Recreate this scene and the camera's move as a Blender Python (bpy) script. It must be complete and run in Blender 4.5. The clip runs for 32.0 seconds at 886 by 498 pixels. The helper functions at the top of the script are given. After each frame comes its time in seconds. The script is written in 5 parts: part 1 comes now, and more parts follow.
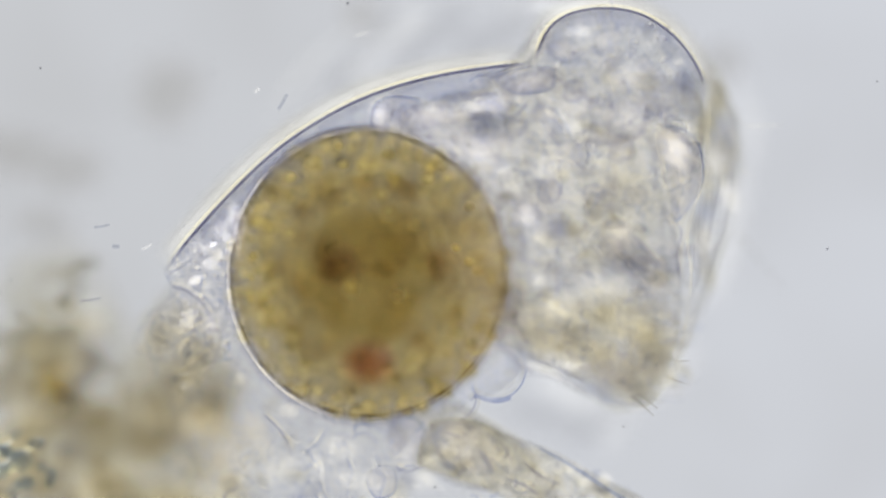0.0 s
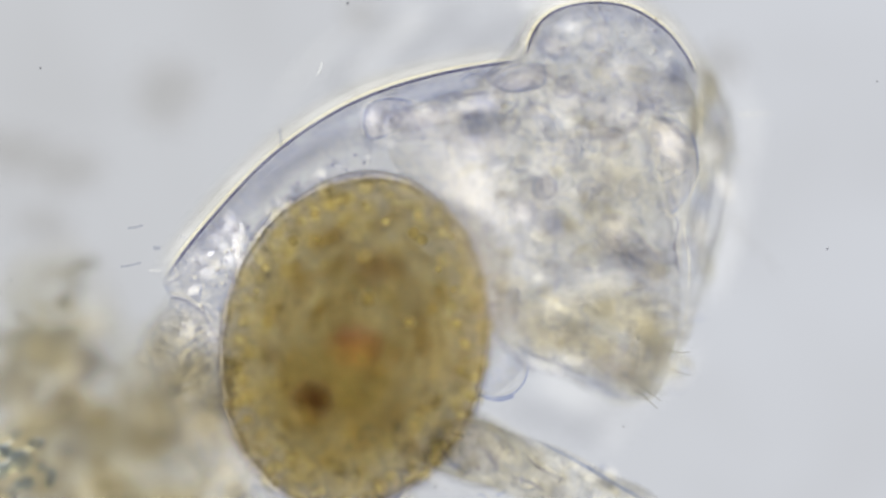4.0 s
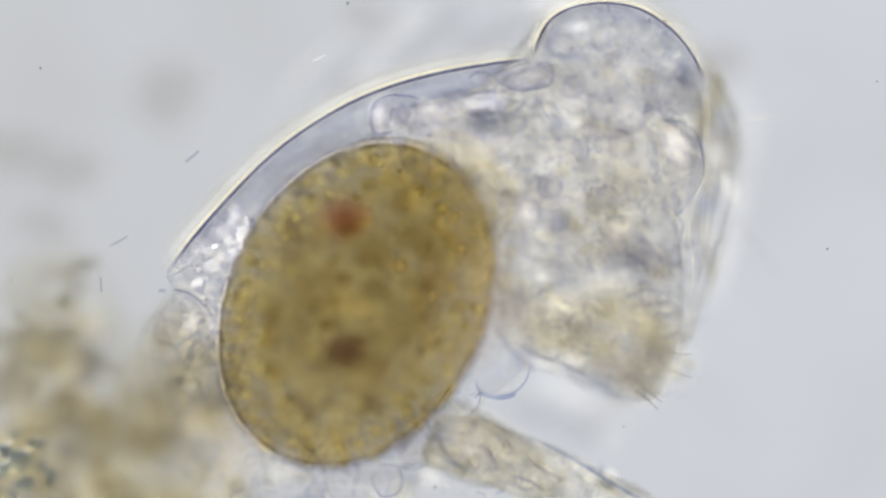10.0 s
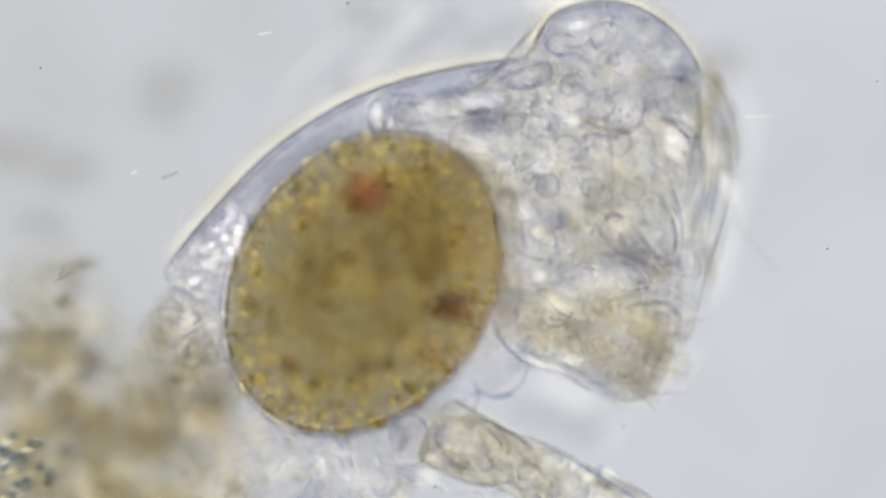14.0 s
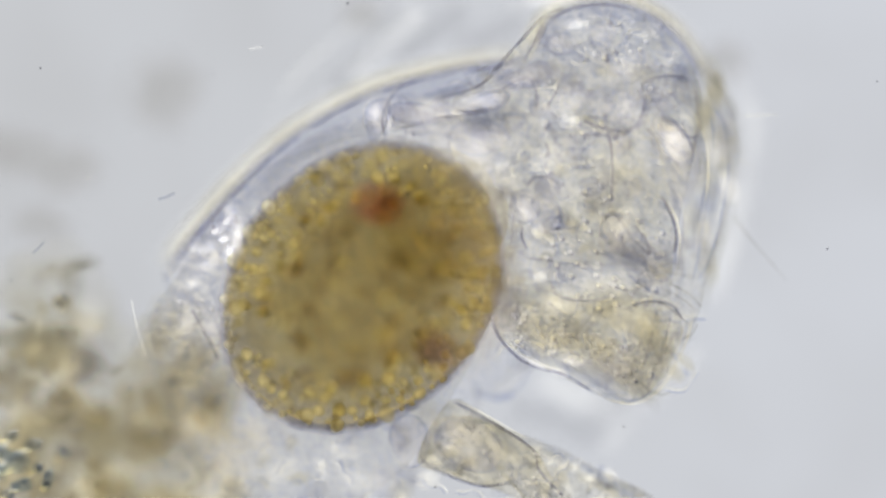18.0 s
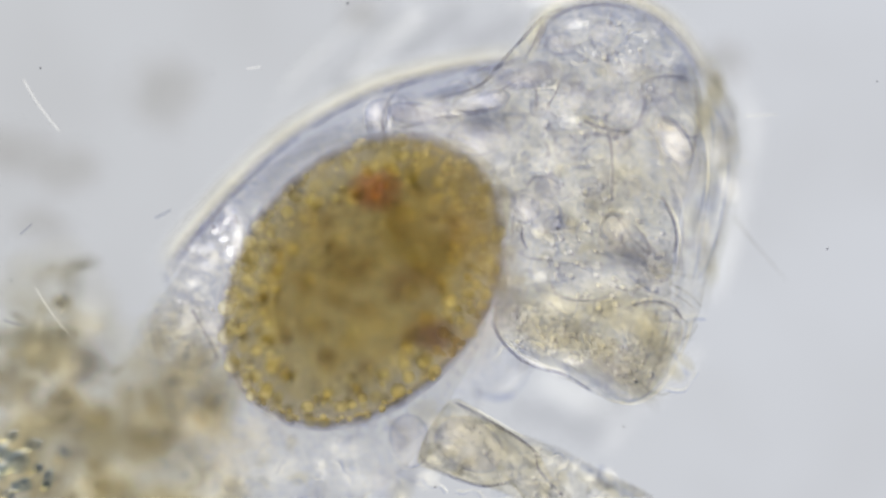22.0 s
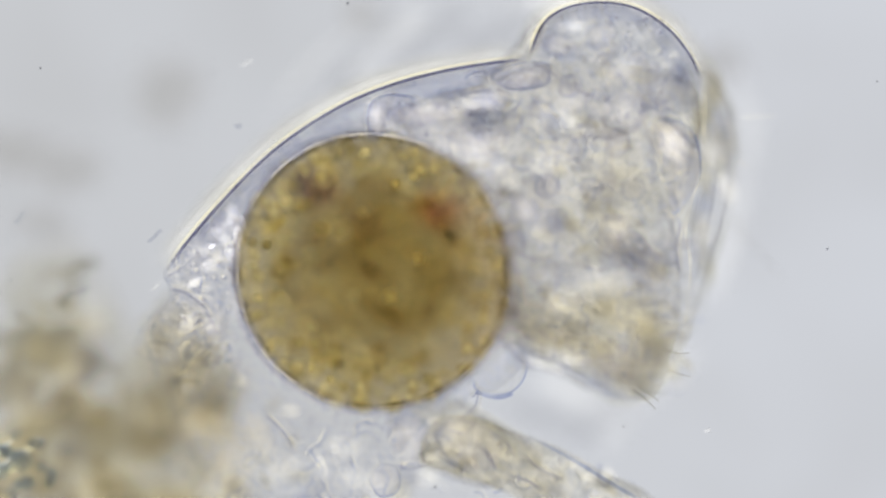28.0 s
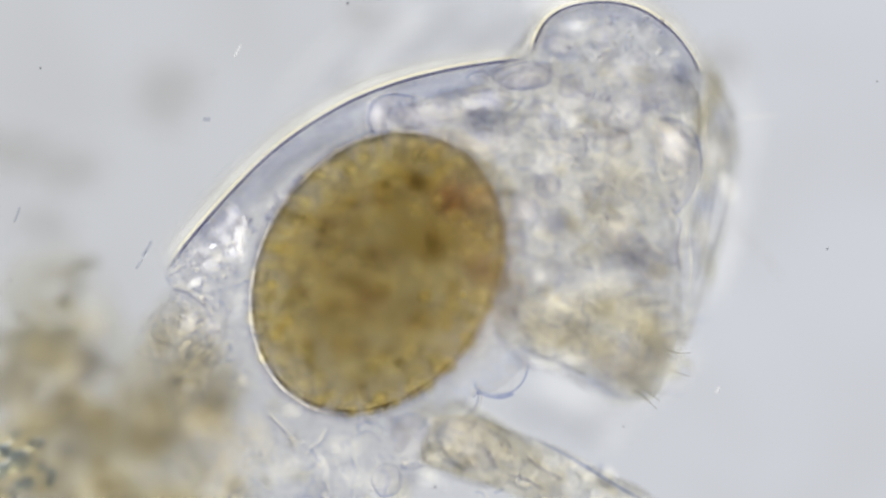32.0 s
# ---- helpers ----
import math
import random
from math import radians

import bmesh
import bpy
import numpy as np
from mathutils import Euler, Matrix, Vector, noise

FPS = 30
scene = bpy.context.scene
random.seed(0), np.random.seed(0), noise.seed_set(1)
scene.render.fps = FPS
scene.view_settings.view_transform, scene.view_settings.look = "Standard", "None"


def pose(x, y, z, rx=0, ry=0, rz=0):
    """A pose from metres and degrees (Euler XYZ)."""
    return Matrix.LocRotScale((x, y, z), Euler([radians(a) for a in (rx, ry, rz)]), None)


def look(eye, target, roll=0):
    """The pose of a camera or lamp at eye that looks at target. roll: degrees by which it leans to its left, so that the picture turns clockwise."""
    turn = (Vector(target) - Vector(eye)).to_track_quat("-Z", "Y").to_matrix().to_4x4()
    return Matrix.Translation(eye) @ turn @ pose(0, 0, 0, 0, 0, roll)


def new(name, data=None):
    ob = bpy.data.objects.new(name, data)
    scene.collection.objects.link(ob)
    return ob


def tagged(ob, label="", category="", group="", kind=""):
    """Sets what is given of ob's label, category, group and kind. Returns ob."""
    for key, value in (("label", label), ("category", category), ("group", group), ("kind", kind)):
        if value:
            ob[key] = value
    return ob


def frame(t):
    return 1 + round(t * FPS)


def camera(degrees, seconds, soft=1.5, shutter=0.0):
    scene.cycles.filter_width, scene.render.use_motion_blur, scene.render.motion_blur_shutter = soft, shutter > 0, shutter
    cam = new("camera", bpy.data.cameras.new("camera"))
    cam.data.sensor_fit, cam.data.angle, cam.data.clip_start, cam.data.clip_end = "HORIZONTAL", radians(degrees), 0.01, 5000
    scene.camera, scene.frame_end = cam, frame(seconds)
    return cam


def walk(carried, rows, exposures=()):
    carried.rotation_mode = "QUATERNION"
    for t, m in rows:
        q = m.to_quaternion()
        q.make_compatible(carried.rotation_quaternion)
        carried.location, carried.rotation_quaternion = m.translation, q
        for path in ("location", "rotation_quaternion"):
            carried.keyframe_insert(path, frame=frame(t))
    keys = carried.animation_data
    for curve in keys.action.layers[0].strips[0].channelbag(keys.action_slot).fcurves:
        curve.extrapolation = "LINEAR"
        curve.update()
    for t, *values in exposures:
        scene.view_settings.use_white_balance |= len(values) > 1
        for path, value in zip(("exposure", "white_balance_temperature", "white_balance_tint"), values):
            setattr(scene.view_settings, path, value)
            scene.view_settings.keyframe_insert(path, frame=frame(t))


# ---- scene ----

# A drop of pond water under a transmitted-light microscope.
# Built at ten thousand times life size: one metre here is a tenth of a millimetre.
# The plan is drawn in units of 2.5 mm, u to the right and v downwards from its upper left corner.
UNIT = 0.0025
MID_U, MID_V = 784.0, 441.0
LENS = 6.0
cam = camera(LENS, 32.0, soft=2.3)
DIST = MID_U * UNIT / math.tan(radians(LENS / 2))
FOCUS = 0.30          # height of the plane that is sharp in the first and last part
SLIDE = -0.74         # top of the glass slide


def at(u, v, z=FOCUS):
    """The place of the plan's point (u, v) at height z."""
    s = UNIT * (1 - (z - FOCUS) / DIST)
    return Vector(((u - MID_U) * s, (MID_V - v) * s, z))


# ---- camera: fixed over the slide, lowered and raised only to focus ----
cam.data.dof.use_dof = True
cam.data.dof.focus_distance = DIST
cam.data.dof.aperture_fstop = 18.0 / math.tan(radians(LENS / 2)) / 1000 / 6.6
scene.cycles.transparent_max_bounces = 48
scene.cycles.max_bounces = 24
scene.cycles.transmission_bounces = 24
FOCUS_ROWS = ((0, 0.0), (9.5, 0.0), (11, -0.03), (12, -0.06), (13, -0.10), (14.5, -0.14), (16.5, -0.25), (18, -0.26), (22, -0.25),
              (24, -0.19), (25.5, -0.18), (27.5, -0.01), (28.5, 0.0), (32, 0.0))
walk(cam, [(t, pose(0, 0, FOCUS + DIST + dz)) for t, dz in FOCUS_ROWS])

# ---- light: the condenser's even field below the slide, and its oblique lamp ----
world = bpy.data.worlds.new("dim_room")
scene.world = world
world.use_nodes = True
world.node_tree.nodes["Background"].inputs[0].default_value = (0.5, 0.53, 0.6, 1)
world.node_tree.nodes["Background"].inputs[1].default_value = 0.08
lamp = bpy.data.lights.new("condenser_lamp", "SUN")
lamp.energy, lamp.angle, lamp.color = 8.0, radians(3), (1.0, 0.99, 0.95)
new("condenser_lamp", lamp).matrix_world = look((-3, 1.4, -6.2), (0, 0, 0))


# ---- node helpers ----
def mat_new(name):
    m = bpy.data.materials.new(name)
    m.use_nodes = True
    nt = m.node_tree
    nt.nodes.clear()
    return m, nt


def nd(nt, kind, **inputs):
    n = nt.nodes.new(kind)
    for k, v in inputs.items():
        n.inputs[k.replace("_", " ")].default_value = v
    return n


def lk(nt, a, b):
    nt.links.new(a, b)


def col(c):
    return (c[0], c[1], c[2], 1.0)


def math_n(nt, op, a, b=None, clamp=False):
    n = nt.nodes.new("ShaderNodeMath")
    n.operation, n.use_clamp = op, clamp
    for i, v in enumerate((a, b)):
        if v is None:
            continue
        if isinstance(v, (int, float)):
            n.inputs[i].default_value = v
        else:
            lk(nt, v, n.inputs[i])
    return n.outputs[0]


def span(nt, value, lo, hi, to0=0.0, to1=1.0):
    n = nt.nodes.new("ShaderNodeMapRange")
    n.interpolation_type = "SMOOTHSTEP"
    lk(nt, value, n.inputs["Value"])
    for k, v in (("From Min", lo), ("From Max", hi), ("To Min", to0), ("To Max", to1)):
        n.inputs[k].default_value = v
    return n.outputs[0]


def mix_c(nt, fac, a, b):
    n = nt.nodes.new("ShaderNodeMix")
    n.data_type = "RGBA"
    if isinstance(fac, (int, float)):
        n.inputs[0].default_value = fac
    else:
        lk(nt, fac, n.inputs[0])
    for i, v in ((6, a), (7, b)):
        if isinstance(v, tuple):
            n.inputs[i].default_value = col(v)
        else:
            lk(nt, v, n.inputs[i])
    return n.outputs[2]


def coords(nt, shift=(0, 0, 0)):
    tc = nt.nodes.new("ShaderNodeTexCoord")
    mp = nt.nodes.new("ShaderNodeMapping")
    mp.inputs["Location"].default_value = shift
    lk(nt, tc.outputs["Object"], mp.inputs["Vector"])
    return mp.outputs[0]


def noise_n(nt, vec, scale, detail=4.0, rough=0.55, distort=0.0):
    n = nd(nt, "ShaderNodeTexNoise", Scale=scale, Detail=detail, Roughness=rough, Distortion=distort)
    lk(nt, vec, n.inputs["Vector"])
    return n.outputs[0]


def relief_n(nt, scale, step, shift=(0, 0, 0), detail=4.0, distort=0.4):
    """Painted relief shading of grainy tissue: noise slope along one oblique direction, about -1 to 1."""
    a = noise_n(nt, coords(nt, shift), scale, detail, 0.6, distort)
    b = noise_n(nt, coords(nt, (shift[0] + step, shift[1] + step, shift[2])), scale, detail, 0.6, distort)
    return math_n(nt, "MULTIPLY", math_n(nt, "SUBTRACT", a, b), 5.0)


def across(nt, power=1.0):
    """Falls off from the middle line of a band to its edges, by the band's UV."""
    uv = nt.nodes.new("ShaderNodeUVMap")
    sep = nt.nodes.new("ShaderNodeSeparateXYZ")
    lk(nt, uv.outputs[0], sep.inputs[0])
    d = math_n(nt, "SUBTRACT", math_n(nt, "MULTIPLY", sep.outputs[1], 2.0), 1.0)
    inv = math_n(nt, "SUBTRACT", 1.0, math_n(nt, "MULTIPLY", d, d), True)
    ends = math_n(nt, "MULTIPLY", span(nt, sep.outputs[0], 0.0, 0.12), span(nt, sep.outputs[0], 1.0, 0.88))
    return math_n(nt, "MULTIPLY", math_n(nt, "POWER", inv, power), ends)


def finish(nt, clear_col, glow_fac=None, glow=(0.9, 0.9, 0.88)):
    """Clear matter that tints the light passing through, with cloudy places that scatter it."""
    tr = nt.nodes.new("ShaderNodeBsdfTransparent")
    if isinstance(clear_col, tuple):
        tr.inputs[0].default_value = col(clear_col)
    else:
        lk(nt, clear_col, tr.inputs[0])
    out = nt.nodes.new("ShaderNodeOutputMaterial")
    if glow_fac is None:
        lk(nt, tr.outputs[0], out.inputs[0])
        return
    tl = nt.nodes.new("ShaderNodeBsdfTranslucent")
    if isinstance(glow, tuple):
        tl.inputs[0].default_value = col(glow)
    else:
        lk(nt, glow, tl.inputs[0])
    mx = nt.nodes.new("ShaderNodeMixShader")
    lk(nt, glow_fac, mx.inputs[0])
    lk(nt, tr.outputs[0], mx.inputs[1])
    lk(nt, tl.outputs[0], mx.inputs[2])
    lk(nt, mx.outputs[0], out.inputs[0])


def tissue(name, clear, dense, big, fine, relief=0.5, glow_amt=0.35, glow=(1.0, 0.95, 0.80), lo=0.42, hi=0.66, step=0.012,
           shift=(0, 0, 0), shade=(0.72, 0.75, 0.87)):
    """Grainy living tissue: two scales of density and a fine relief shading painted in."""
    m, nt = mat_new(name)
    n1 = span(nt, noise_n(nt, coords(nt, shift), big, 3.0, 0.5, 0.3), lo, hi)
    n2 = span(nt, noise_n(nt, coords(nt, (shift[0] + 3, 1, 2)), fine * 0.5, 5.0, 0.6), 0.35, 0.7)
    dens = math_n(nt, "MULTIPLY", n1, math_n(nt, "ADD", 0.45, math_n(nt, "MULTIPLY", n2, 0.55)))
    c = mix_c(nt, dens, clear, dense)
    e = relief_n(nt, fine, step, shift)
    # the relief's dark side goes into the tint, its bright side into scattering
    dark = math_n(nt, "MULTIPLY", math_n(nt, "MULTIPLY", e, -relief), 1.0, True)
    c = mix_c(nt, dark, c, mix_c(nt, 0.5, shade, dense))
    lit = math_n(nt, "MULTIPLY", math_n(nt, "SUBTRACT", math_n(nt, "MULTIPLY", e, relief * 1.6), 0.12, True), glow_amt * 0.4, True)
    finish(nt, c, lit, glow)
    return m


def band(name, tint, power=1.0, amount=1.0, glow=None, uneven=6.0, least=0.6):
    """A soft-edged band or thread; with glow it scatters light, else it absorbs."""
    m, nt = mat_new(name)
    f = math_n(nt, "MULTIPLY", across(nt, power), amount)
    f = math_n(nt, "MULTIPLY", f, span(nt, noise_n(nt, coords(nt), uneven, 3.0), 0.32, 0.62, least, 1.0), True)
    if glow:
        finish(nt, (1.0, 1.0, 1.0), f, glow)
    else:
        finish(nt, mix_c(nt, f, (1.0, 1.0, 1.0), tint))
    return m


def cloud(name, tint, glow=None, amount=1.0, warp=0.7, grain=2.2):
    """A cloudy cell: densest in its middle, fading to an uneven edge."""
    m, nt = mat_new(name)
    info = nt.nodes.new("ShaderNodeObjectInfo")
    tc = nt.nodes.new("ShaderNodeTexCoord")
    mv = nt.nodes.new("ShaderNodeVectorMath")
    mv.operation = "ADD"
    seed = math_n(nt, "MULTIPLY", info.outputs["Random"], 40.0)
    comb = nt.nodes.new("ShaderNodeCombineXYZ")
    lk(nt, seed, comb.inputs[0])
    lk(nt, tc.outputs["Object"], mv.inputs[0])
    lk(nt, comb.outputs[0], mv.inputs[1])
    ln = nt.nodes.new("ShaderNodeSeparateXYZ")
    lk(nt, tc.outputs["Object"], ln.inputs[0])
    r2 = math_n(nt, "ADD", math_n(nt, "MULTIPLY", ln.outputs[0], ln.outputs[0]), math_n(nt, "MULTIPLY", ln.outputs[1], ln.outputs[1]))
    edge = math_n(nt, "SUBTRACT", 1.0, r2, True)
    n = noise_n(nt, mv.outputs[0], grain, 4.0, 0.6, 0.5)
    f = math_n(nt, "MULTIPLY", edge, span(nt, math_n(nt, "ADD", n, math_n(nt, "MULTIPLY", edge, 0.25)), 0.62 - warp * 0.35, 0.62 + warp * 0.2))
    f = math_n(nt, "MULTIPLY", f, amount, True)
    if glow:
        finish(nt, (1.0, 1.0, 1.0), f, glow)
    else:
        finish(nt, mix_c(nt, f, (1.0, 1.0, 1.0), tint))
    return m


def glassy(name, tint, ior, rough=0.0, bump=0.0, scale=20.0, clear=0.0):
    """Clear matter that bends light; clear is the share that passes straight through."""
    m, nt = mat_new(name)
    r = nd(nt, "ShaderNodeBsdfRefraction", Color=col(tint), IOR=ior, Roughness=rough)
    if bump:
        b = nd(nt, "ShaderNodeBump", Strength=bump, Distance=0.02)
        lk(nt, noise_n(nt, coords(nt), scale, 3.0), b.inputs["Height"])
        lk(nt, b.outputs[0], r.inputs["Normal"])
    tr = nd(nt, "ShaderNodeBsdfTransparent", Color=col(tint))
    mx = nd(nt, "ShaderNodeMixShader", Fac=clear)
    lk(nt, r.outputs[0], mx.inputs[1])
    lk(nt, tr.outputs[0], mx.inputs[2])
    out = nt.nodes.new("ShaderNodeOutputMaterial")
    lk(nt, mx.outputs[0], out.inputs[0])
    return m


# ---- materials ----
def field_material():
    m, nt = mat_new("bright_field")
    v = coords(nt)
    sep = nt.nodes.new("ShaderNodeSeparateXYZ")
    lk(nt, v, sep.inputs[0])
    n = math_n(nt, "ADD", math_n(nt, "MULTIPLY", sep.outputs[0], 0.105), math_n(nt, "MULTIPLY", noise_n(nt, v, 0.35, 2.0), 0.5))
    c = mix_c(nt, span(nt, n, -0.3, 0.75), (0.588, 0.603, 0.628), (0.640, 0.662, 0.711))
    e = nt.nodes.new("ShaderNodeEmission")
    lk(nt, c, e.inputs[0])
    out = nt.nodes.new("ShaderNodeOutputMaterial")
    lk(nt, e.outputs[0], out.inputs[0])
    return m


def slide_material():
    m, nt = mat_new("slide_glass")
    n = noise_n(nt, coords(nt), 1.3, 4.0)
    finish(nt, mix_c(nt, span(nt, n, 0.35, 0.7), (0.995, 0.995, 0.995), (0.965, 0.962, 0.958)))
    return m


FIELD = field_material()
GLASS = slide_material()
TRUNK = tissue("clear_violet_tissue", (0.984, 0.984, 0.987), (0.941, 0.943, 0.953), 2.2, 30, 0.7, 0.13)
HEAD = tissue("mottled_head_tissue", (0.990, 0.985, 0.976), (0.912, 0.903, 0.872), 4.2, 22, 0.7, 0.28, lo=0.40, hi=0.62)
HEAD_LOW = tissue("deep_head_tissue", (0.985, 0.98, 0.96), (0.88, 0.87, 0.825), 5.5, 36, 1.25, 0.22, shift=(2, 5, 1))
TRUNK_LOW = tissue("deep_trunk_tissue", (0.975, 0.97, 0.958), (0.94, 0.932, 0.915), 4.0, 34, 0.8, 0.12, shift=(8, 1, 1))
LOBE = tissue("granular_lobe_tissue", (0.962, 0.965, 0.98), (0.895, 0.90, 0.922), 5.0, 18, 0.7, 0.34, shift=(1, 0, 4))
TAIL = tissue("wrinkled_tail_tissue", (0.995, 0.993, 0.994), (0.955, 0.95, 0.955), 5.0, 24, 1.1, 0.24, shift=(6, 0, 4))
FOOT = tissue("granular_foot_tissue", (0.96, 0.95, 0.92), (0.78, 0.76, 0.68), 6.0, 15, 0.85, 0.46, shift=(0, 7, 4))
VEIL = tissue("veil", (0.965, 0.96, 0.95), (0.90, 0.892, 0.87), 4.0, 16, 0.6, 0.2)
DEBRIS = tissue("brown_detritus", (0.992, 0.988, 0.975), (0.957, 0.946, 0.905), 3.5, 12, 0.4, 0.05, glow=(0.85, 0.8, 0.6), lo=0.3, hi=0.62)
FIBRE = band("fine_fibre", (0.87, 0.885, 0.935), 1.3, 1.0, uneven=12, least=0.0)
WALL_LINE = band("thin_vesicle_wall", (0.74, 0.77, 0.87), 1.2, 1.0, uneven=8, least=0.0)
VEIL_LINE_M = band("veil_rim", (0.92, 0.915, 0.90), 1.6, 1.0, uneven=4, least=0.2)
DARK_LINE = band("dark_violet_rim_line", (0.43, 0.43, 0.58), 1.1, 1.0, least=0.7)
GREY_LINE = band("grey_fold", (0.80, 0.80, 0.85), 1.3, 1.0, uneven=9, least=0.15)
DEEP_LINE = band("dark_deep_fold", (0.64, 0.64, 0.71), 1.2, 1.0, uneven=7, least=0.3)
# rim bands: optical shade, fringe and halo painted as soft tints and scattering
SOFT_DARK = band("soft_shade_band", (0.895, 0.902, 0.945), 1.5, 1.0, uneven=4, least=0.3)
GOLD_FRINGE = band("pale_gold_fringe", (1, 1, 1), 1.2, 0.16, glow=(0.98, 0.89, 0.52), least=0.7)
HALO = band("bright_halo", (1, 1, 1), 2.2, 0.06, glow=(1.0, 1.0, 0.99), uneven=5, least=0.5)
WHITE_BAND = band("faint_white_halo", (1, 1, 1), 1.8, 0.028, glow=(1.0, 1.0, 1.0), least=0.7)
# golden and pale optical fringes painted as scattering lines; the pale one also makes bristles
LOW_GOLD = band("low_gold_fringe", (1, 1, 1), 1.2, 0.10, glow=(1.0, 0.92, 0.62), uneven=5, least=0.4)
FOLD_GOLD = band("pale_fringe_and_bristle", (1, 1, 1), 1.3, 0.08, glow=(1.0, 0.92, 0.62), uneven=9, least=0.1)
SOFT_WHITE = band("pale_slime_strand", (1, 1, 1), 2.0, 0.052, glow=(0.97, 0.97, 0.95), uneven=3, least=0.2)
SOFT_GREY = band("faint_grey_strand", (0.91, 0.91, 0.915), 1.8, 1.0, uneven=3, least=0.2)
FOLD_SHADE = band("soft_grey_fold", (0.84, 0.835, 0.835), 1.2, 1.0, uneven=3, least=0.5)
FOOT_RIM = band("faint_blue_edge", (0.76, 0.79, 0.89), 1.3, 1.0, uneven=5, least=0.1)
BLUE_LINE = band("blue_grey_edge", (0.70, 0.73, 0.86), 1.2, 1.0, least=0.5)
# brownish blur outside the rim, painted as a soft band
BROWN_HAZE = band("brown_rim_shade", (0.88, 0.865, 0.815), 1.5, 1.0, uneven=3, least=0.5)
THREAD = band("bristle", (0.80, 0.79, 0.76), 1.0, 1.0, least=0.4)


def thing(name, place, label, category, group="", kind=""):
    ob = new(name)
    ob.empty_display_size = 0.05
    ob.location = place
    return tagged(ob, label, category, group, kind)


def root_of(ob):
    p = Vector(ob.location)
    while ob.parent:
        ob = ob.parent
        p = p + ob.location
    return p


def part(name, bm, material, parent, label="", smooth=True):
    """Links a bmesh, drawn in the world's space, as one mesh under parent (or as a thing of its own)."""
    me = bpy.data.meshes.new(name)
    if parent is not None:
        bmesh.ops.translate(bm, verts=bm.verts, vec=-root_of(parent))
    bm.to_mesh(me)
    bm.free()
    me.materials.append(material)
    if smooth:
        me.polygons.foreach_set("use_smooth", [True] * len(me.polygons))
    ob = new(name, me)
    if parent is not None:
        ob.parent = parent
    if label:
        ob["label"] = label
    return ob


# ---- shapes ----
def curve_through(pts, n, closed=False):
    """n points along a smooth curve through the control points (tuples of any length)."""
    p = [Vector(q) for q in pts]
    m = len(p)
    out = []
    segs = m if closed else m - 1
    for i in range(n):
        s = i * segs / (n if closed else n - 1)
        k = min(int(s), segs - 1)
        f = s - k
        q = [p[(k + d) % m] if closed else p[min(max(k + d, 0), m - 1)] for d in (-1, 0, 1, 2)]
        out.append(0.5 * (2 * q[1] + (q[2] - q[0]) * f + (2 * q[0] - 5 * q[1] + 4 * q[2] - q[3]) * f * f
                          + (3 * q[1] - q[0] - 3 * q[2] + q[3]) * f ** 3))
    return out


def dome(outline, z, up, down, n=150, rings=12, rough=0.02, centre=None, seed=0):
    """A flattened body with a closed plan outline, widest at height z."""
    o = curve_through(outline, n, True)
    c = Vector(centre) if centre else sum(o, Vector((0, 0))) / n
    bm = bmesh.new()
    rows = {}
    for side, h in ((1, up), (-1, down)):
        for k in range(rings):
            s = 1 - (k / rings) ** 1.4
            ring = []
            for q in o:
                p = c + (q - c) * s
                w = at(p.x, p.y, z)
                bulge = noise.noise(w * 5 + Vector((seed, 0, side))) * rough * (1 - s)
                w.z += side * h * (1 - s ** 3) ** 0.6 + bulge
                ring.append(rows[(1, 0)][len(ring)] if k == 0 and side == -1 else bm.verts.new(w))
            rows[(side, k)] = ring
        tip = bm.verts.new(at(c.x, c.y, z + side * h))
        for k in range(rings - 1):
            a, b = rows[(side, k)], rows[(side, k + 1)]
            for i in range(n):
                j = (i + 1) % n
                bm.faces.new((a[i], b[i], b[j], a[j]) if side == 1 else (a[j], b[j], b[i], a[i]))
        a = rows[(side, rings - 1)]
        for i in range(n):
            j = (i + 1) % n
            bm.faces.new((a[i], tip, a[j]) if side == 1 else (a[j], tip, a[i]))
    bmesh.ops.recalc_face_normals(bm, faces=bm.faces)
    return bm


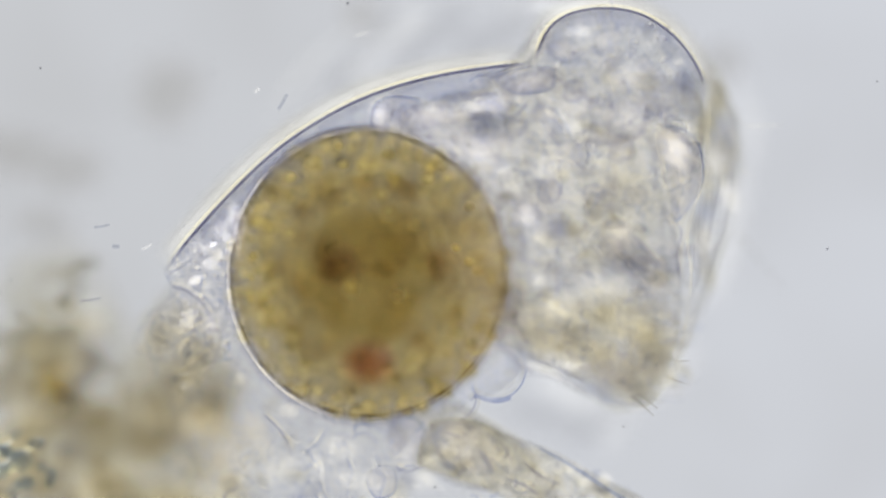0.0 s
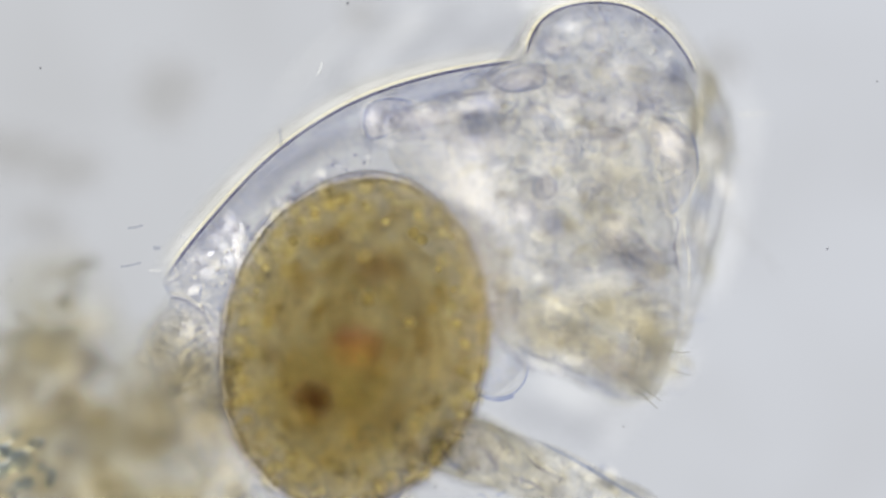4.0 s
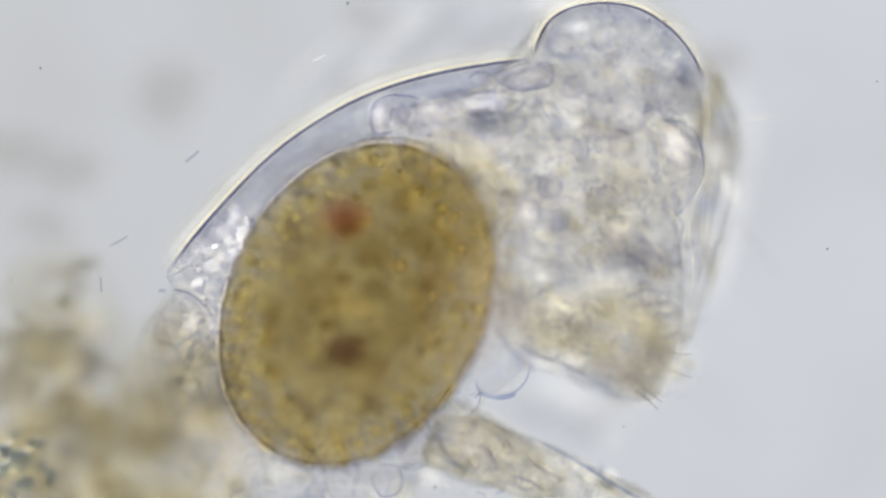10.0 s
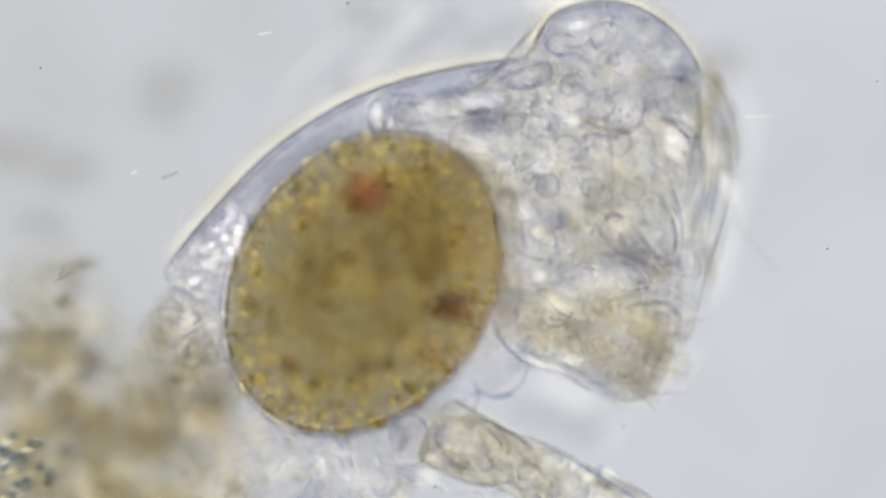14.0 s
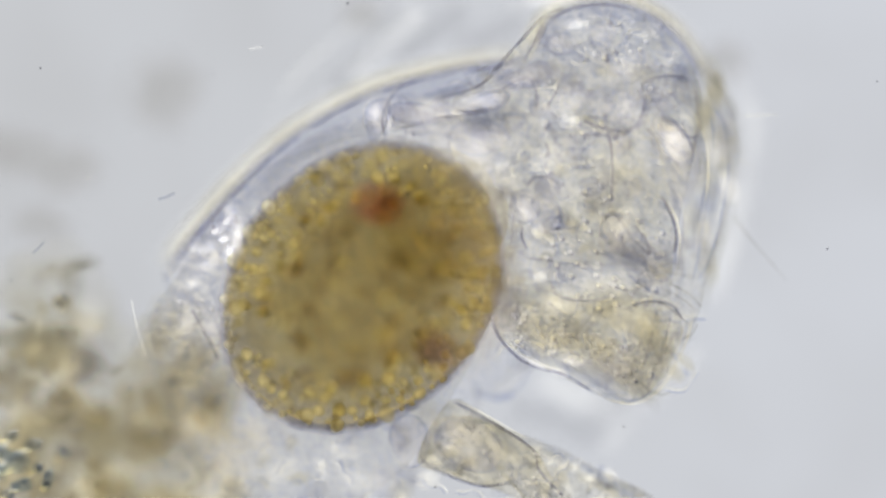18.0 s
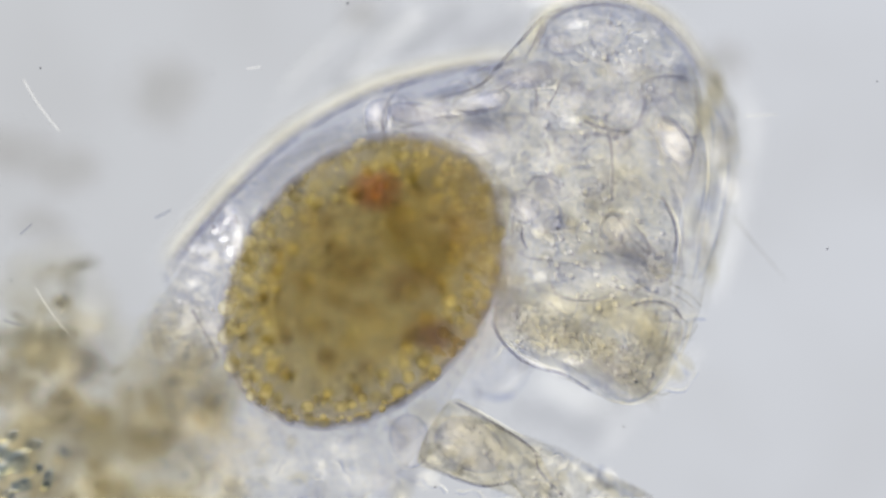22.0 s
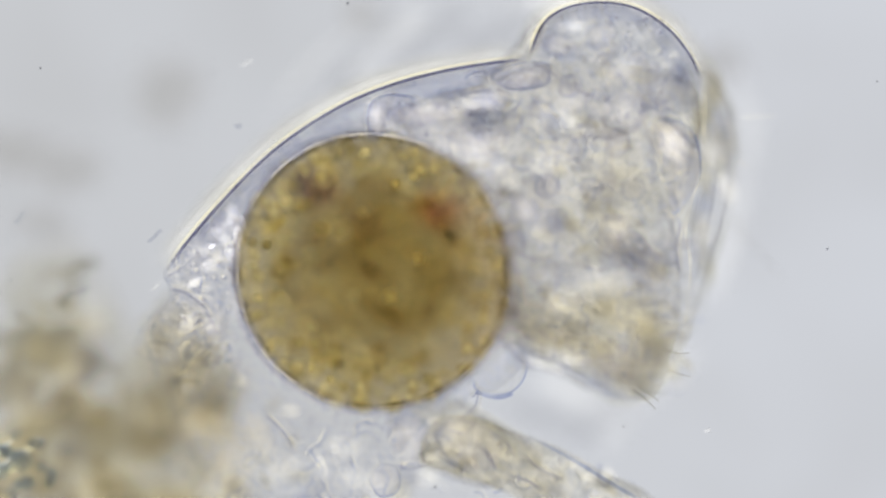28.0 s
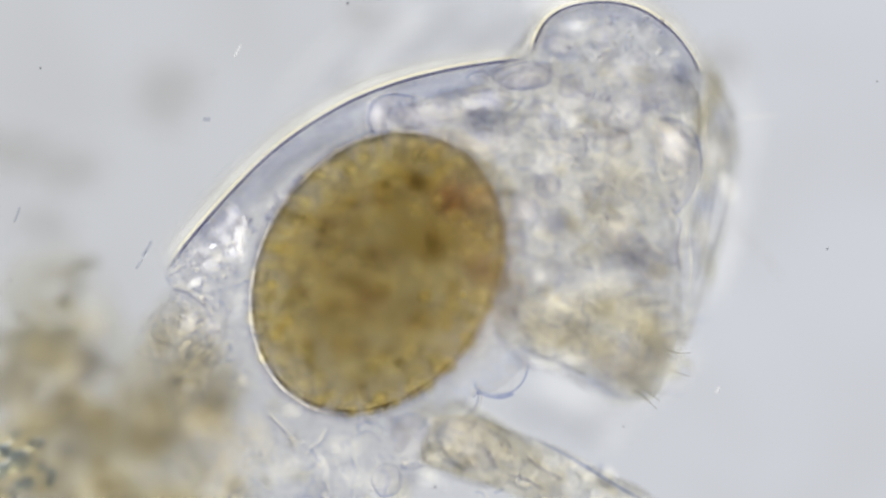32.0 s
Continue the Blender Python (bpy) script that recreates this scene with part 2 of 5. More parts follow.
def strand(pts, z, width, thick=None, n=0, offset=0.0, taper=(1, 1), sides=8, wave=0.0, bm=None, closed=False):
    """A band of lens-shaped section along a plan curve. pts: (u, v) or (u, v, z). width and offset in plan units."""
    ctrl = [(p[0], p[1], p[2] if len(p) > 2 else z) for p in pts]
    n = n or max(8, 6 * len(pts))
    c = curve_through(ctrl, n, closed)
    bm = bm or bmesh.new()
    uv = bm.loops.layers.uv.verify()
    thick = width * 0.5 if thick is None else thick
    rings = []
    for i, q in enumerate(c):
        d = c[(i + 1) % n if closed else min(i + 1, n - 1)] - c[i - 1 if closed else max(i - 1, 0)]
        side = Vector((d.y, -d.x, 0)).normalized()
        f = i / (n - 1)
        w = width * (taper[0] + (taper[1] - taper[0]) * f)
        if wave:
            w *= 1 + wave * noise.noise(Vector((q.x * 0.03, q.y * 0.03, 5)))
        ring = []
        for k in range(sides):
            a = math.tau * k / sides
            p = q + side * (offset + math.cos(a) * w / 2)
            ring.append((bm.verts.new(at(p.x, p.y, q.z + math.sin(a) * thick * UNIT / 2)), f, 0.5 + math.cos(a) / 2))
        rings.append(ring)
    for i in range(n if closed else n - 1):
        r0, r1 = rings[i], rings[(i + 1) % n]
        for k in range(sides):
            j = (k + 1) % sides
            quad = (r0[k], r0[j], r1[j], r1[k])
            face = bm.faces.new([x[0] for x in quad])
            for loop, x in zip(face.loops, quad):
                loop[uv].uv = (0.5 if closed else x[1], x[2])
    for ring in (() if closed else (rings[0], rings[-1])):
        face = bm.faces.new([x[0] for x in ring])
        for loop, x in zip(face.loops, ring):
            loop[uv].uv = (x[1], x[2])
    bmesh.ops.recalc_face_normals(bm, faces=bm.faces)
    return bm


def lump(place, radii, seed=0, rough=0.25, div=2, turn=0.0, bm=None, pitch=1.3):
    """An uneven rounded body."""
    bm = bm or bmesh.new()
    made = bmesh.ops.create_icosphere(bm, subdivisions=div, radius=1.0)["verts"]
    rot = Matrix.Rotation(turn, 3, "Z")
    for v in made:
        p = v.co.copy()
        s = 1 + rough * noise.noise(p * pitch + Vector((seed * 3.1, seed, 0)))
        v.co = Vector(place) + rot @ Vector((p.x * radii[0] * s, p.y * radii[1] * s, p.z * radii[2] * s))
    return bm


def box(x0, x1, y0, y1, z0, z1):
    bm = bmesh.new()
    for v in bmesh.ops.create_cube(bm, size=1.0)["verts"]:
        v.co = Vector(((x0 + x1) / 2 + v.co.x * (x1 - x0), (y0 + y1) / 2 + v.co.y * (y1 - y0), (z0 + z1) / 2 + v.co.z * (z1 - z0)))
    return bm


# ---- setting ----
bm = bmesh.new()
bmesh.ops.create_circle(bm, cap_ends=True, segments=96, radius=5.9)
bmesh.ops.translate(bm, verts=bm.verts, vec=(0, 0, -20))
tagged(part("backdrop", bm, FIELD, None, smooth=False), "evenly bright pale grey light field of the condenser", "light field", kind="structure")
tagged(part("ground", box(-4.6, 4.6, -2.8, 2.8, SLIDE - 0.12, SLIDE), GLASS, None, smooth=False),
       "clear glass microscope slide lit from below", "glass slide", kind="structure")

# ---- the animal ----
HOME = at(700, 450, SLIDE)
animal = thing("rotifer", HOME, "transparent violet-grey rotifer with mottled head and folded foot in water", "rotifer")

TRUNK_LINE = ((290, 482), (330, 425), (400, 345), (470, 275), (540, 222), (620, 176), (700, 145), (780, 124), (860, 110), (936, 101),
              (975, 160), (990, 300), (985, 450), (960, 560), (930, 640), (880, 690), (835, 705), (780, 770), (720, 830), (600, 900),
              (450, 930), (360, 860), (310, 740), (262, 640), (272, 570), (300, 520))
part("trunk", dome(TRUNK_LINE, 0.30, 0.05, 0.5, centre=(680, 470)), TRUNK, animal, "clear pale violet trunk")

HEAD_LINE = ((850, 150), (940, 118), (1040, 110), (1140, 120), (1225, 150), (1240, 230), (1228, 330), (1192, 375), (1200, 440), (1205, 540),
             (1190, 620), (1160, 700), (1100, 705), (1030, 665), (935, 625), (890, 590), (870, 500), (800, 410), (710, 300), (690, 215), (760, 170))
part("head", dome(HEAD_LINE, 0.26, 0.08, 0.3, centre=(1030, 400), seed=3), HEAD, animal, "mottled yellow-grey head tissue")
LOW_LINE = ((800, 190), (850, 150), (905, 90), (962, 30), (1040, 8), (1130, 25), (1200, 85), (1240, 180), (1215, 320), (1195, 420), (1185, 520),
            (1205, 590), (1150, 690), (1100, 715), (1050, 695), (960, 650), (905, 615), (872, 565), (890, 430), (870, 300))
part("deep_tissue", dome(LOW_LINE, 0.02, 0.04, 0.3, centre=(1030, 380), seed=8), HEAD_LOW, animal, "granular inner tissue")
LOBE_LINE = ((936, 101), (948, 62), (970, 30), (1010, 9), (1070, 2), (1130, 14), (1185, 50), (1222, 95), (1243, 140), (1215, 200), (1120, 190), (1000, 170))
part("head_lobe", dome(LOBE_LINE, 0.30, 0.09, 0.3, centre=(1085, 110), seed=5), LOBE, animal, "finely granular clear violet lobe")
VEIL_LINE = ((1225, 110), (1270, 150), (1300, 215), (1305, 290), (1285, 380), (1255, 470), (1232, 560), (1205, 620), (1190, 560), (1200, 440), (1215, 300), (1230, 200))
part("veil", dome(VEIL_LINE, 0.12, 0.05, 0.15, centre=(1245, 350)), VEIL, animal, "thin pale outer veil")
TAIL_LINE = ((290, 482), (335, 425), (392, 362), (425, 385), (425, 450), (415, 530), (395, 600), (385, 640), (310, 650), (236, 622), (262, 560), (308, 520))
part("tail_fold", dome(TAIL_LINE, 0.2, 0.1, 0.2, centre=(345, 540), seed=2), TAIL, animal, "wrinkled clear tail fold with bright cells")
FOOT_LINE = ((770, 745), (830, 735), (900, 760), (985, 790), (1060, 830), (1150, 875), (1170, 930), (1000, 940), (930, 890), (840, 850), (745, 815))
part("foot", dome(FOOT_LINE, 0.16, 0.08, 0.15, centre=(930, 830), seed=4), FOOT, animal, "granular grey-yellow foot")
FOOT_LOW = ((795, 708), (850, 730), (940, 790), (975, 840), (1010, 885), (960, 920), (915, 862), (850, 858), (780, 835), (738, 808))
DEEP_LINE_PLAN = ((330, 470), (420, 330), (560, 260), (700, 240), (830, 330), (860, 560), (800, 700), (740, 800), (640, 880), (470, 920), (340, 820), (290, 680), (270, 560))
part("deep_trunk", dome(DEEP_LINE_PLAN, 0.02, 0.04, 0.2, centre=(560, 600), seed=12), TRUNK_LOW, animal, "finely grained lower layer of the trunk")
part("foot_joint", dome(FOOT_LOW, 0.0, 0.08, 0.12, centre=(860, 800), seed=6), FOOT, animal, "folded granular foot joint")

RIM = TRUNK_LINE[:10]
LOBE_RIM = LOBE_LINE[:9]
# dark lines, fringes and halos along the rim are painted strips, no real layers
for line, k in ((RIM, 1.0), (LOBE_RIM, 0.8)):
    part("cuticle", strand(line, 0.31, 7 * k, 6, n=90, offset=-3.5 * k), DARK_LINE, animal, "cuticle edge with a painted dark violet line")
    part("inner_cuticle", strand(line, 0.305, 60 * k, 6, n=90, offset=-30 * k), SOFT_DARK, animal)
    part("cuticle_edge", strand(line, 0.315, 7, 6, n=90, offset=2.5), GOLD_FRINGE, animal, "pale golden fringe painted outside the cuticle")
    part("lower_cuticle", strand(line, 0.05, 13 * k, 6, n=90, offset=-13 * k), GREY_LINE, animal, "blue-grey rim line painted inside the cuticle")
    part("outer_slime", strand(line, -0.12, 44 * k, 6, n=90, offset=10 * k), BROWN_HAZE, animal, "faint brown shade painted outside the cuticle")
    part("slime_sheath", strand(line, 0.33, 24 * k, 8, n=90, offset=11 * k), HALO, animal, "bright halo painted outside the cuticle")
    part("outer_sheath", strand(line, 0.42, 46 * k, 8, n=90, offset=16 * k), WHITE_BAND, animal, "faint outer halo painted as a pale band")

part("stomach_fold", strand(((455, 360), (500, 300), (570, 252), (650, 226), (740, 212), (830, 212), (905, 225)), -0.14, 42, 8, n=60, wave=0.4), FOLD_SHADE, animal, "soft grey fold over the stomach")

# highlight at the lobe's upper left, painted with the halo band
part("lobe_gleam", strand(((925, 4), (972, 6), (1030, 2)), 0.0, 34, 8, n=30), HALO, animal, "bright highlight painted over the lobe")

# ---- the spinning ball inside ----
LONG, SHORT, FLAT = 0.745, 0.592, 0.485
BALL_Z = 0.12
ball = thing("food_ball", at(650, 490, BALL_Z), "spinning olive-brown ball of algae and golden oil droplets", "food ball")


def pigment(name, clear, dense, big, fine, lo=0.35, hi=0.65):
    m, nt = mat_new(name)
    a = span(nt, noise_n(nt, coords(nt), big, 4.0, 0.55, 0.4), lo, hi)
    b = span(nt, noise_n(nt, coords(nt, (4, 2, 1)), fine, 3.0), 0.35, 0.65)
    f = math_n(nt, "ADD", math_n(nt, "MULTIPLY", a, 0.7), math_n(nt, "MULTIPLY", b, 0.3))
    finish(nt, mix_c(nt, f, clear, dense))
    return m


def droplet_layer(name, bright, dark, scale):
    """A layer packed with pale oil droplets in a darker olive matrix."""
    m, nt = mat_new(name)
    vo = nd(nt, "ShaderNodeTexVoronoi", Scale=scale, Randomness=1.0)
    lk(nt, coords(nt), vo.inputs["Vector"])
    big = span(nt, noise_n(nt, coords(nt, (2, 1, 5)), 4.0, 3.0), 0.35, 0.65, 0.0, 0.35)
    f = math_n(nt, "ADD", span(nt, vo.outputs["Distance"], 0.18, 0.5), big, True)
    finish(nt, mix_c(nt, f, bright, dark))
    return m


SHELL = droplet_layer("olive_shell", (0.98, 0.958, 0.85), (0.922, 0.892, 0.778), 13)
SOFT = pigment("soft_olive", (0.978, 0.963, 0.91), (0.945, 0.925, 0.855), 5, 14)
INNER = pigment("olive_layer", (0.997, 0.993, 0.962), (0.969, 0.953, 0.896), 5.2, 14, 0.44, 0.60)
CORE = pigment("dark_olive_core", (0.998, 0.99, 0.97), (0.955, 0.932, 0.89), 3.6, 9, 0.42, 0.58)
MEMBRANE = pigment("ball_membrane", (0.968, 0.954, 0.903), (0.931, 0.913, 0.847), 10, 26)
STOMACH = pigment("stomach_tissue", (0.985, 0.983, 0.988), (0.945, 0.943, 0.955), 6, 20)
WALL = glassy("stomach_wall", (0.955, 0.95, 0.965), 1.035, clear=0.68)


def oil_material():
    m, nt = mat_new("golden_oil")
    info = nt.nodes.new("ShaderNodeObjectInfo")
    f = math_n(nt, "ADD", 0.12, math_n(nt, "MULTIPLY", info.outputs["Random"], 0.52))
    finish(nt, (1.0, 0.98, 0.87), f, (1.0, 0.97, 0.75))
    return m


DROP = oil_material()
RED = cloud("red_pigment", (0.89, 0.60, 0.59), None, 1.05, 1.7, 1.0)
DIM = cloud("dim_brown_pigment", (0.87, 0.80, 0.76), None, 1.0, 1.7, 1.0)
BLACK = cloud("violet_black_pigment", (0.62, 0.49, 0.51), None, 1.15, 1.7, 1.0)


def ball_part(name, bm, material, parent, label=""):
    """A part of the ball, drawn about the ball's own middle."""
    me = bpy.data.meshes.new(name)
    bm.to_mesh(me)
    bm.free()
    me.materials.append(material)
    me.polygons.foreach_set("use_smooth", [True] * len(me.polygons))
    ob = new(name, me)
    ob.parent = parent
    if label:
        ob["label"] = label
    return ob


ball_part("membrane", lump((0, 0, 0), (SHORT * 1.012, FLAT * 1.012, LONG * 1.012), 4, 0.022, 6, pitch=15), MEMBRANE, ball, "thin clear membrane")
shell = ball_part("shell", lump((0, 0, 0), (SHORT * 0.988, FLAT * 0.988, LONG * 0.988), 4, 0.035, 5), SHELL, ball, "olive outer layer of the ball")
ball_part("stomach_wall", lump((0, 0, 0), (SHORT * 1.045, FLAT * 1.045, LONG * 1.04), 4, 0.035, 5), WALL, ball, "clear violet stomach wall")
for k, r in enumerate((1.03, 1.052, 1.075)):
    ball_part("stomach_tissue", lump((0, 0, 0), (SHORT * r, FLAT * (r + 0.02), LONG * r), 6 + k, 0.04, 5), STOMACH, ball, "pale violet tissue round the stomach")
for k, (r, rough) in enumerate(((0.94, 0.10), (0.87, 0.18), (0.79, 0.26), (0.69, 0.34), (0.57, 0.4), (0.43, 0.45))):
    ball_part("inner_layer", lump((0, 0, 0), (SHORT * r, FLAT * r, LONG * r), 7 + k, rough, 5, pitch=2.4), INNER, ball, "denser olive layer")
core = ball_part("core", lump((0, 0, 0), (0.36, 0.36, 0.36), 9, 0.5, 5, pitch=2.0), CORE, ball, "dark olive spinning core")
rng = random.Random(5)
drop_mesh = None


def droplets(parent, count, radii, size, inward):
    global drop_mesh
    for i in range(count):
        z = 1 - 2 * (i + 0.5) / count
        a = i * 2.39996 + rng.uniform(-0.25, 0.25)
        s = math.sqrt(1 - z * z)
        p = Vector((math.cos(a) * s * radii[0], math.sin(a) * s * radii[1], z * radii[2])) * rng.uniform(inward, 1.0)
        if p.normalized().dot(Vector((-0.2, 0.72, 0.66))) > 0.34:
            continue
        r = size[0] + (size[1] - size[0]) * rng.random() ** 1.3
        if drop_mesh is None:
            ob = ball_part("oil_droplet", lump((0, 0, 0), (1, 1, 1), 1, 0.06, 2), DROP, parent)
            drop_mesh = ob.data
        else:
            ob = new("oil_droplet", drop_mesh)
            ob.parent = parent
        ob.location, ob.scale = p, (r, r * rng.uniform(0.8, 1.1), r)


droplets(shell, 110, (SHORT * 0.95, FLAT * 0.95, LONG * 0.95), (0.012, 0.030), 0.85)


def droplet_cluster(width, depth, count):
    """A rigid clump of oil droplets that lies under the ball's edge: its x runs along the edge, its y outwards."""
    big = rng.uniform(0.022, 0.032)
    ob = ball_part("droplet_cluster", lump((0, 0, 0), (big, big * 0.9, big), rng.randrange(90), 0.15, 3), DROP, ball, "clump of golden oil droplets")
    taken = [(0.0, 0.0, big)]
    for i in range(count * 6):
        x, y = rng.uniform(-width, width) / 2, (0.46 - 1.5 * rng.random() ** 2.2) * depth
        r = 0.012 + 0.027 * rng.random() ** 1.6
        if len(taken) > count or any(math.hypot(x - a, y - b) < (r + c) * 0.85 for a, b, c in taken):
            continue
        taken.append((x, y, r))
        if rng.random() < 0.2:
            gap = ball_part("dark_gap", lump((0, 0, 0), (1, 1, 1), 1, 0.0, 2), GAP, ob)
            gap.location, gap.scale = (x + rng.uniform(-0.03, 0.03), y - r, rng.uniform(-0.05, 0.05)), (rng.uniform(0.02, 0.04), rng.uniform(0.015, 0.03), 0.012)
        drop = new("oil_droplet", drop_mesh)
        drop.parent = ob
        drop.location, drop.scale = (x, y, rng.uniform(-0.04, 0.04) - max(0.0, -y) * 1.6), (r, r * rng.uniform(0.75, 1.1), r)
    for i in range(3):
        patch = ball_part("gold_patch" if i < 2 else "brown_patch", lump((0, 0, 0), (1, 1, 1), 1, 0.0, 2), GLINT if i < 2 else MURK, ob)
        r = rng.uniform(0.04, 0.075)
        patch.location, patch.scale = (rng.uniform(-0.1, 0.1), rng.uniform(-0.26, -0.05), rng.uniform(-0.16, -0.04)), (r, r * rng.uniform(0.7, 1), r * 0.3)
    # gold, pale and dark arcs paint the limb's refraction; grey is the stomach wall
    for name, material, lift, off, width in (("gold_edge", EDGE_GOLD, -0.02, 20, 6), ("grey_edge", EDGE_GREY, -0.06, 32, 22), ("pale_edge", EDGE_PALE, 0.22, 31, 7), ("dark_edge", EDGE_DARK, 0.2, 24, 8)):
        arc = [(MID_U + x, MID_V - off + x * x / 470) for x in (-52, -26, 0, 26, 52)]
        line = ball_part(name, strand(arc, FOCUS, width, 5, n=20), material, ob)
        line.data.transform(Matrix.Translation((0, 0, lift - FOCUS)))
    return ob


MURK = cloud("brown_murk", (0.87, 0.83, 0.76), None, 1.05, 1.5, 1.4)
GLINT = cloud("gold_murk", (1, 1, 1), (1.0, 0.93, 0.52), 0.08, 1.2, 1.4)
GAP = cloud("dark_olive_gap", (0.81, 0.775, 0.65), None, 1.2, 1.4, 1.2)
# limb brightening and darkening of the ball, painted as thin bands
EDGE_GOLD = band("golden_limb_fringe", (1, 1, 1), 1.0, 0.38, glow=(1.0, 0.90, 0.48), uneven=9, least=0.5)
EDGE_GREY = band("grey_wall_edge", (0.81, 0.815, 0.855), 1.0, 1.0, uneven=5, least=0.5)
EDGE_PALE = band("cream_limb_fringe", (1, 1, 1), 1.3, 0.17, glow=(1.0, 0.95, 0.82), uneven=5, least=0.4)
EDGE_DARK = band("dark_limb_shade", (0.83, 0.81, 0.75), 1.2, 1.0, uneven=5, least=0.4)
clusters = [droplet_cluster(0.21, 0.14, rng.choice((8, 11, 14, 17))) for _ in range(22)]
SPOT_R = 0.435
RED_DIR = Vector((0.2, -0.35, -0.92)).normalized()


corner = ball_part("ball_corner", lump((0, 0, 0), (0.30, 0.30, 0.24), 3, 0.10, 4, pitch=3), SOFT, ball, "soft olive corner pushed out of the ball")
ball_part("inner_corner", lump((0, 0, 0), (0.24, 0.25, 0.2), 5, 0.25, 4, pitch=2), SOFT, corner)


def loose_spot(name, size, material, label):
    """A soft grain that wanders through the ball."""
    ob = ball_part(name, lump((0, 0, 0), (1, 1, 1), 1, 0.0, 3), material, ball, label)
    ob.scale = (size, size * 0.85, size * 0.4)
    return ob


dark_spot = loose_spot("dark_spot", 0.12, BLACK, "dark violet-brown grain")
dim_spot = loose_spot("dark_spot", 0.13, DIM, "blurred brown grain")
for i in range(38):
    d = Vector((rng.gauss(0, 1), rng.gauss(0, 1), rng.gauss(0, 1))).normalized()
    murk = ball_part("brown_patch" if i % 2 else "gold_patch", lump((0, 0, 0), (1, 1, 1), 1, 0.0, 2), (GLINT, MURK)[i % 2], core)
    r = rng.uniform(0.045, 0.105)
    murk.location, murk.scale = d * rng.uniform(0.12, 0.36), (r, r * rng.uniform(0.6, 1), r * 0.35)
    murk.rotation_euler = d.to_track_quat("Z", "Y").to_euler()
red_spot = loose_spot("red_spot", 0.135, RED, "blurred red pigment spot")


# ---- inner cells, vesicles, folds and bristles of the animal ----
C_WHITE = cloud("pale_cell", (1, 1, 1), (1.0, 0.99, 0.97), 0.065)
C_CREAM = cloud("cream_cell", (1, 1, 1), (1.0, 0.96, 0.83), 0.085)
C_GREY = cloud("grey_cell", (0.895, 0.893, 0.905), None, 1.0)
C_BLUE = cloud("blue_grey_cell", (0.89, 0.90, 0.94), None, 1.0)
C_TAN = cloud("tan_cell", (0.935, 0.92, 0.87), None, 1.0)
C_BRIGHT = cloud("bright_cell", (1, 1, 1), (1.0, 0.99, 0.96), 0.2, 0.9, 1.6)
G_DARK = cloud("grey_granule_shade", (0.80, 0.80, 0.85), None, 1.2, 0.6, 1.0)
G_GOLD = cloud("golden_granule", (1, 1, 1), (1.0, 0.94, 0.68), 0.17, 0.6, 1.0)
DOT = cloud("violet_granule", (0.74, 0.74, 0.82), None, 1.4, 0.6, 1.0)
cell_mesh = None
KINDS = {"pale_cell": "pale_", "cream_cell": "cream_", "grey_cell": "grey_", "blue_grey_cell": "blue_grey_", "tan_cell": "tan_", "bright_cell": "bright_",
         "sparkling_cell": "sparkling_", "grey_granule_shade": "grey_", "golden_granule": "golden_", "violet_granule": "violet_", "thin_tissue_haze": "hazy_"}


def cell(u, v, z, ru, rv, material, turn=0.0, parent=None, name="cell", thick=0.3, label=""):
    """A soft flattened cell; ru, rv in plan units."""
    global cell_mesh
    name = KINDS.get(material.name, "") + name if name in ("cell", "granule") else name
    if cell_mesh is None:
        b = lump((0, 0, 0), (1, 1, 1), 1, 0.0, 3)
        cell_mesh = bpy.data.meshes.new(name)
        b.to_mesh(cell_mesh)
        b.free()
        cell_mesh.polygons.foreach_set("use_smooth", [True] * len(cell_mesh.polygons))
        cell_mesh.materials.append(material)
    ob = new(name, cell_mesh)
    if parent is not None:
        ob.parent = parent
        ob.location = at(u, v, z) - root_of(parent)
    else:
        ob.location = at(u, v, z)
    ob.scale = (ru * UNIT, rv * UNIT, min(ru, rv) * UNIT * thick)
    ob.rotation_euler = (0, 0, radians(turn))
    ob.material_slots[0].link = "OBJECT"
    ob.material_slots[0].material = material
    if label:
        ob["label"] = label
    return ob


# u, v, height, half length, half width, turn
for u, v, z, a, b, t in ((1000, 338, 0.30, 48, 34, 20), (925, 385, 0.26, 60, 40, 60), (845, 262, 0.28, 60, 36, -40), (812, 312, 0.2, 30, 40, 0),
                         (1010, 170, 0.3, 50, 34, 10), (1110, 185, 0.28, 40, 34, 0), (960, 210, 0.3, 46, 26, 30), (895, 245, 0.22, 44, 30, 0),
                         (1140, 300, 0.24, 22, 60, 5), (960, 290, 0.27, 40, 26, 20), (1060, 500, 0.2, 60, 40, 10), (930, 470, 0.18, 44, 60, 0),
                         (1170, 500, 0.27, 24, 30, 0), (1050, 60, 0.32, 52, 20, 10), (1010, 45, 0.32, 26, 16, 0), (860, 180, 0.27, 60, 20, 8)):
    cell(u, v, z, a, b, C_WHITE, t, animal, label="pale bright cell")
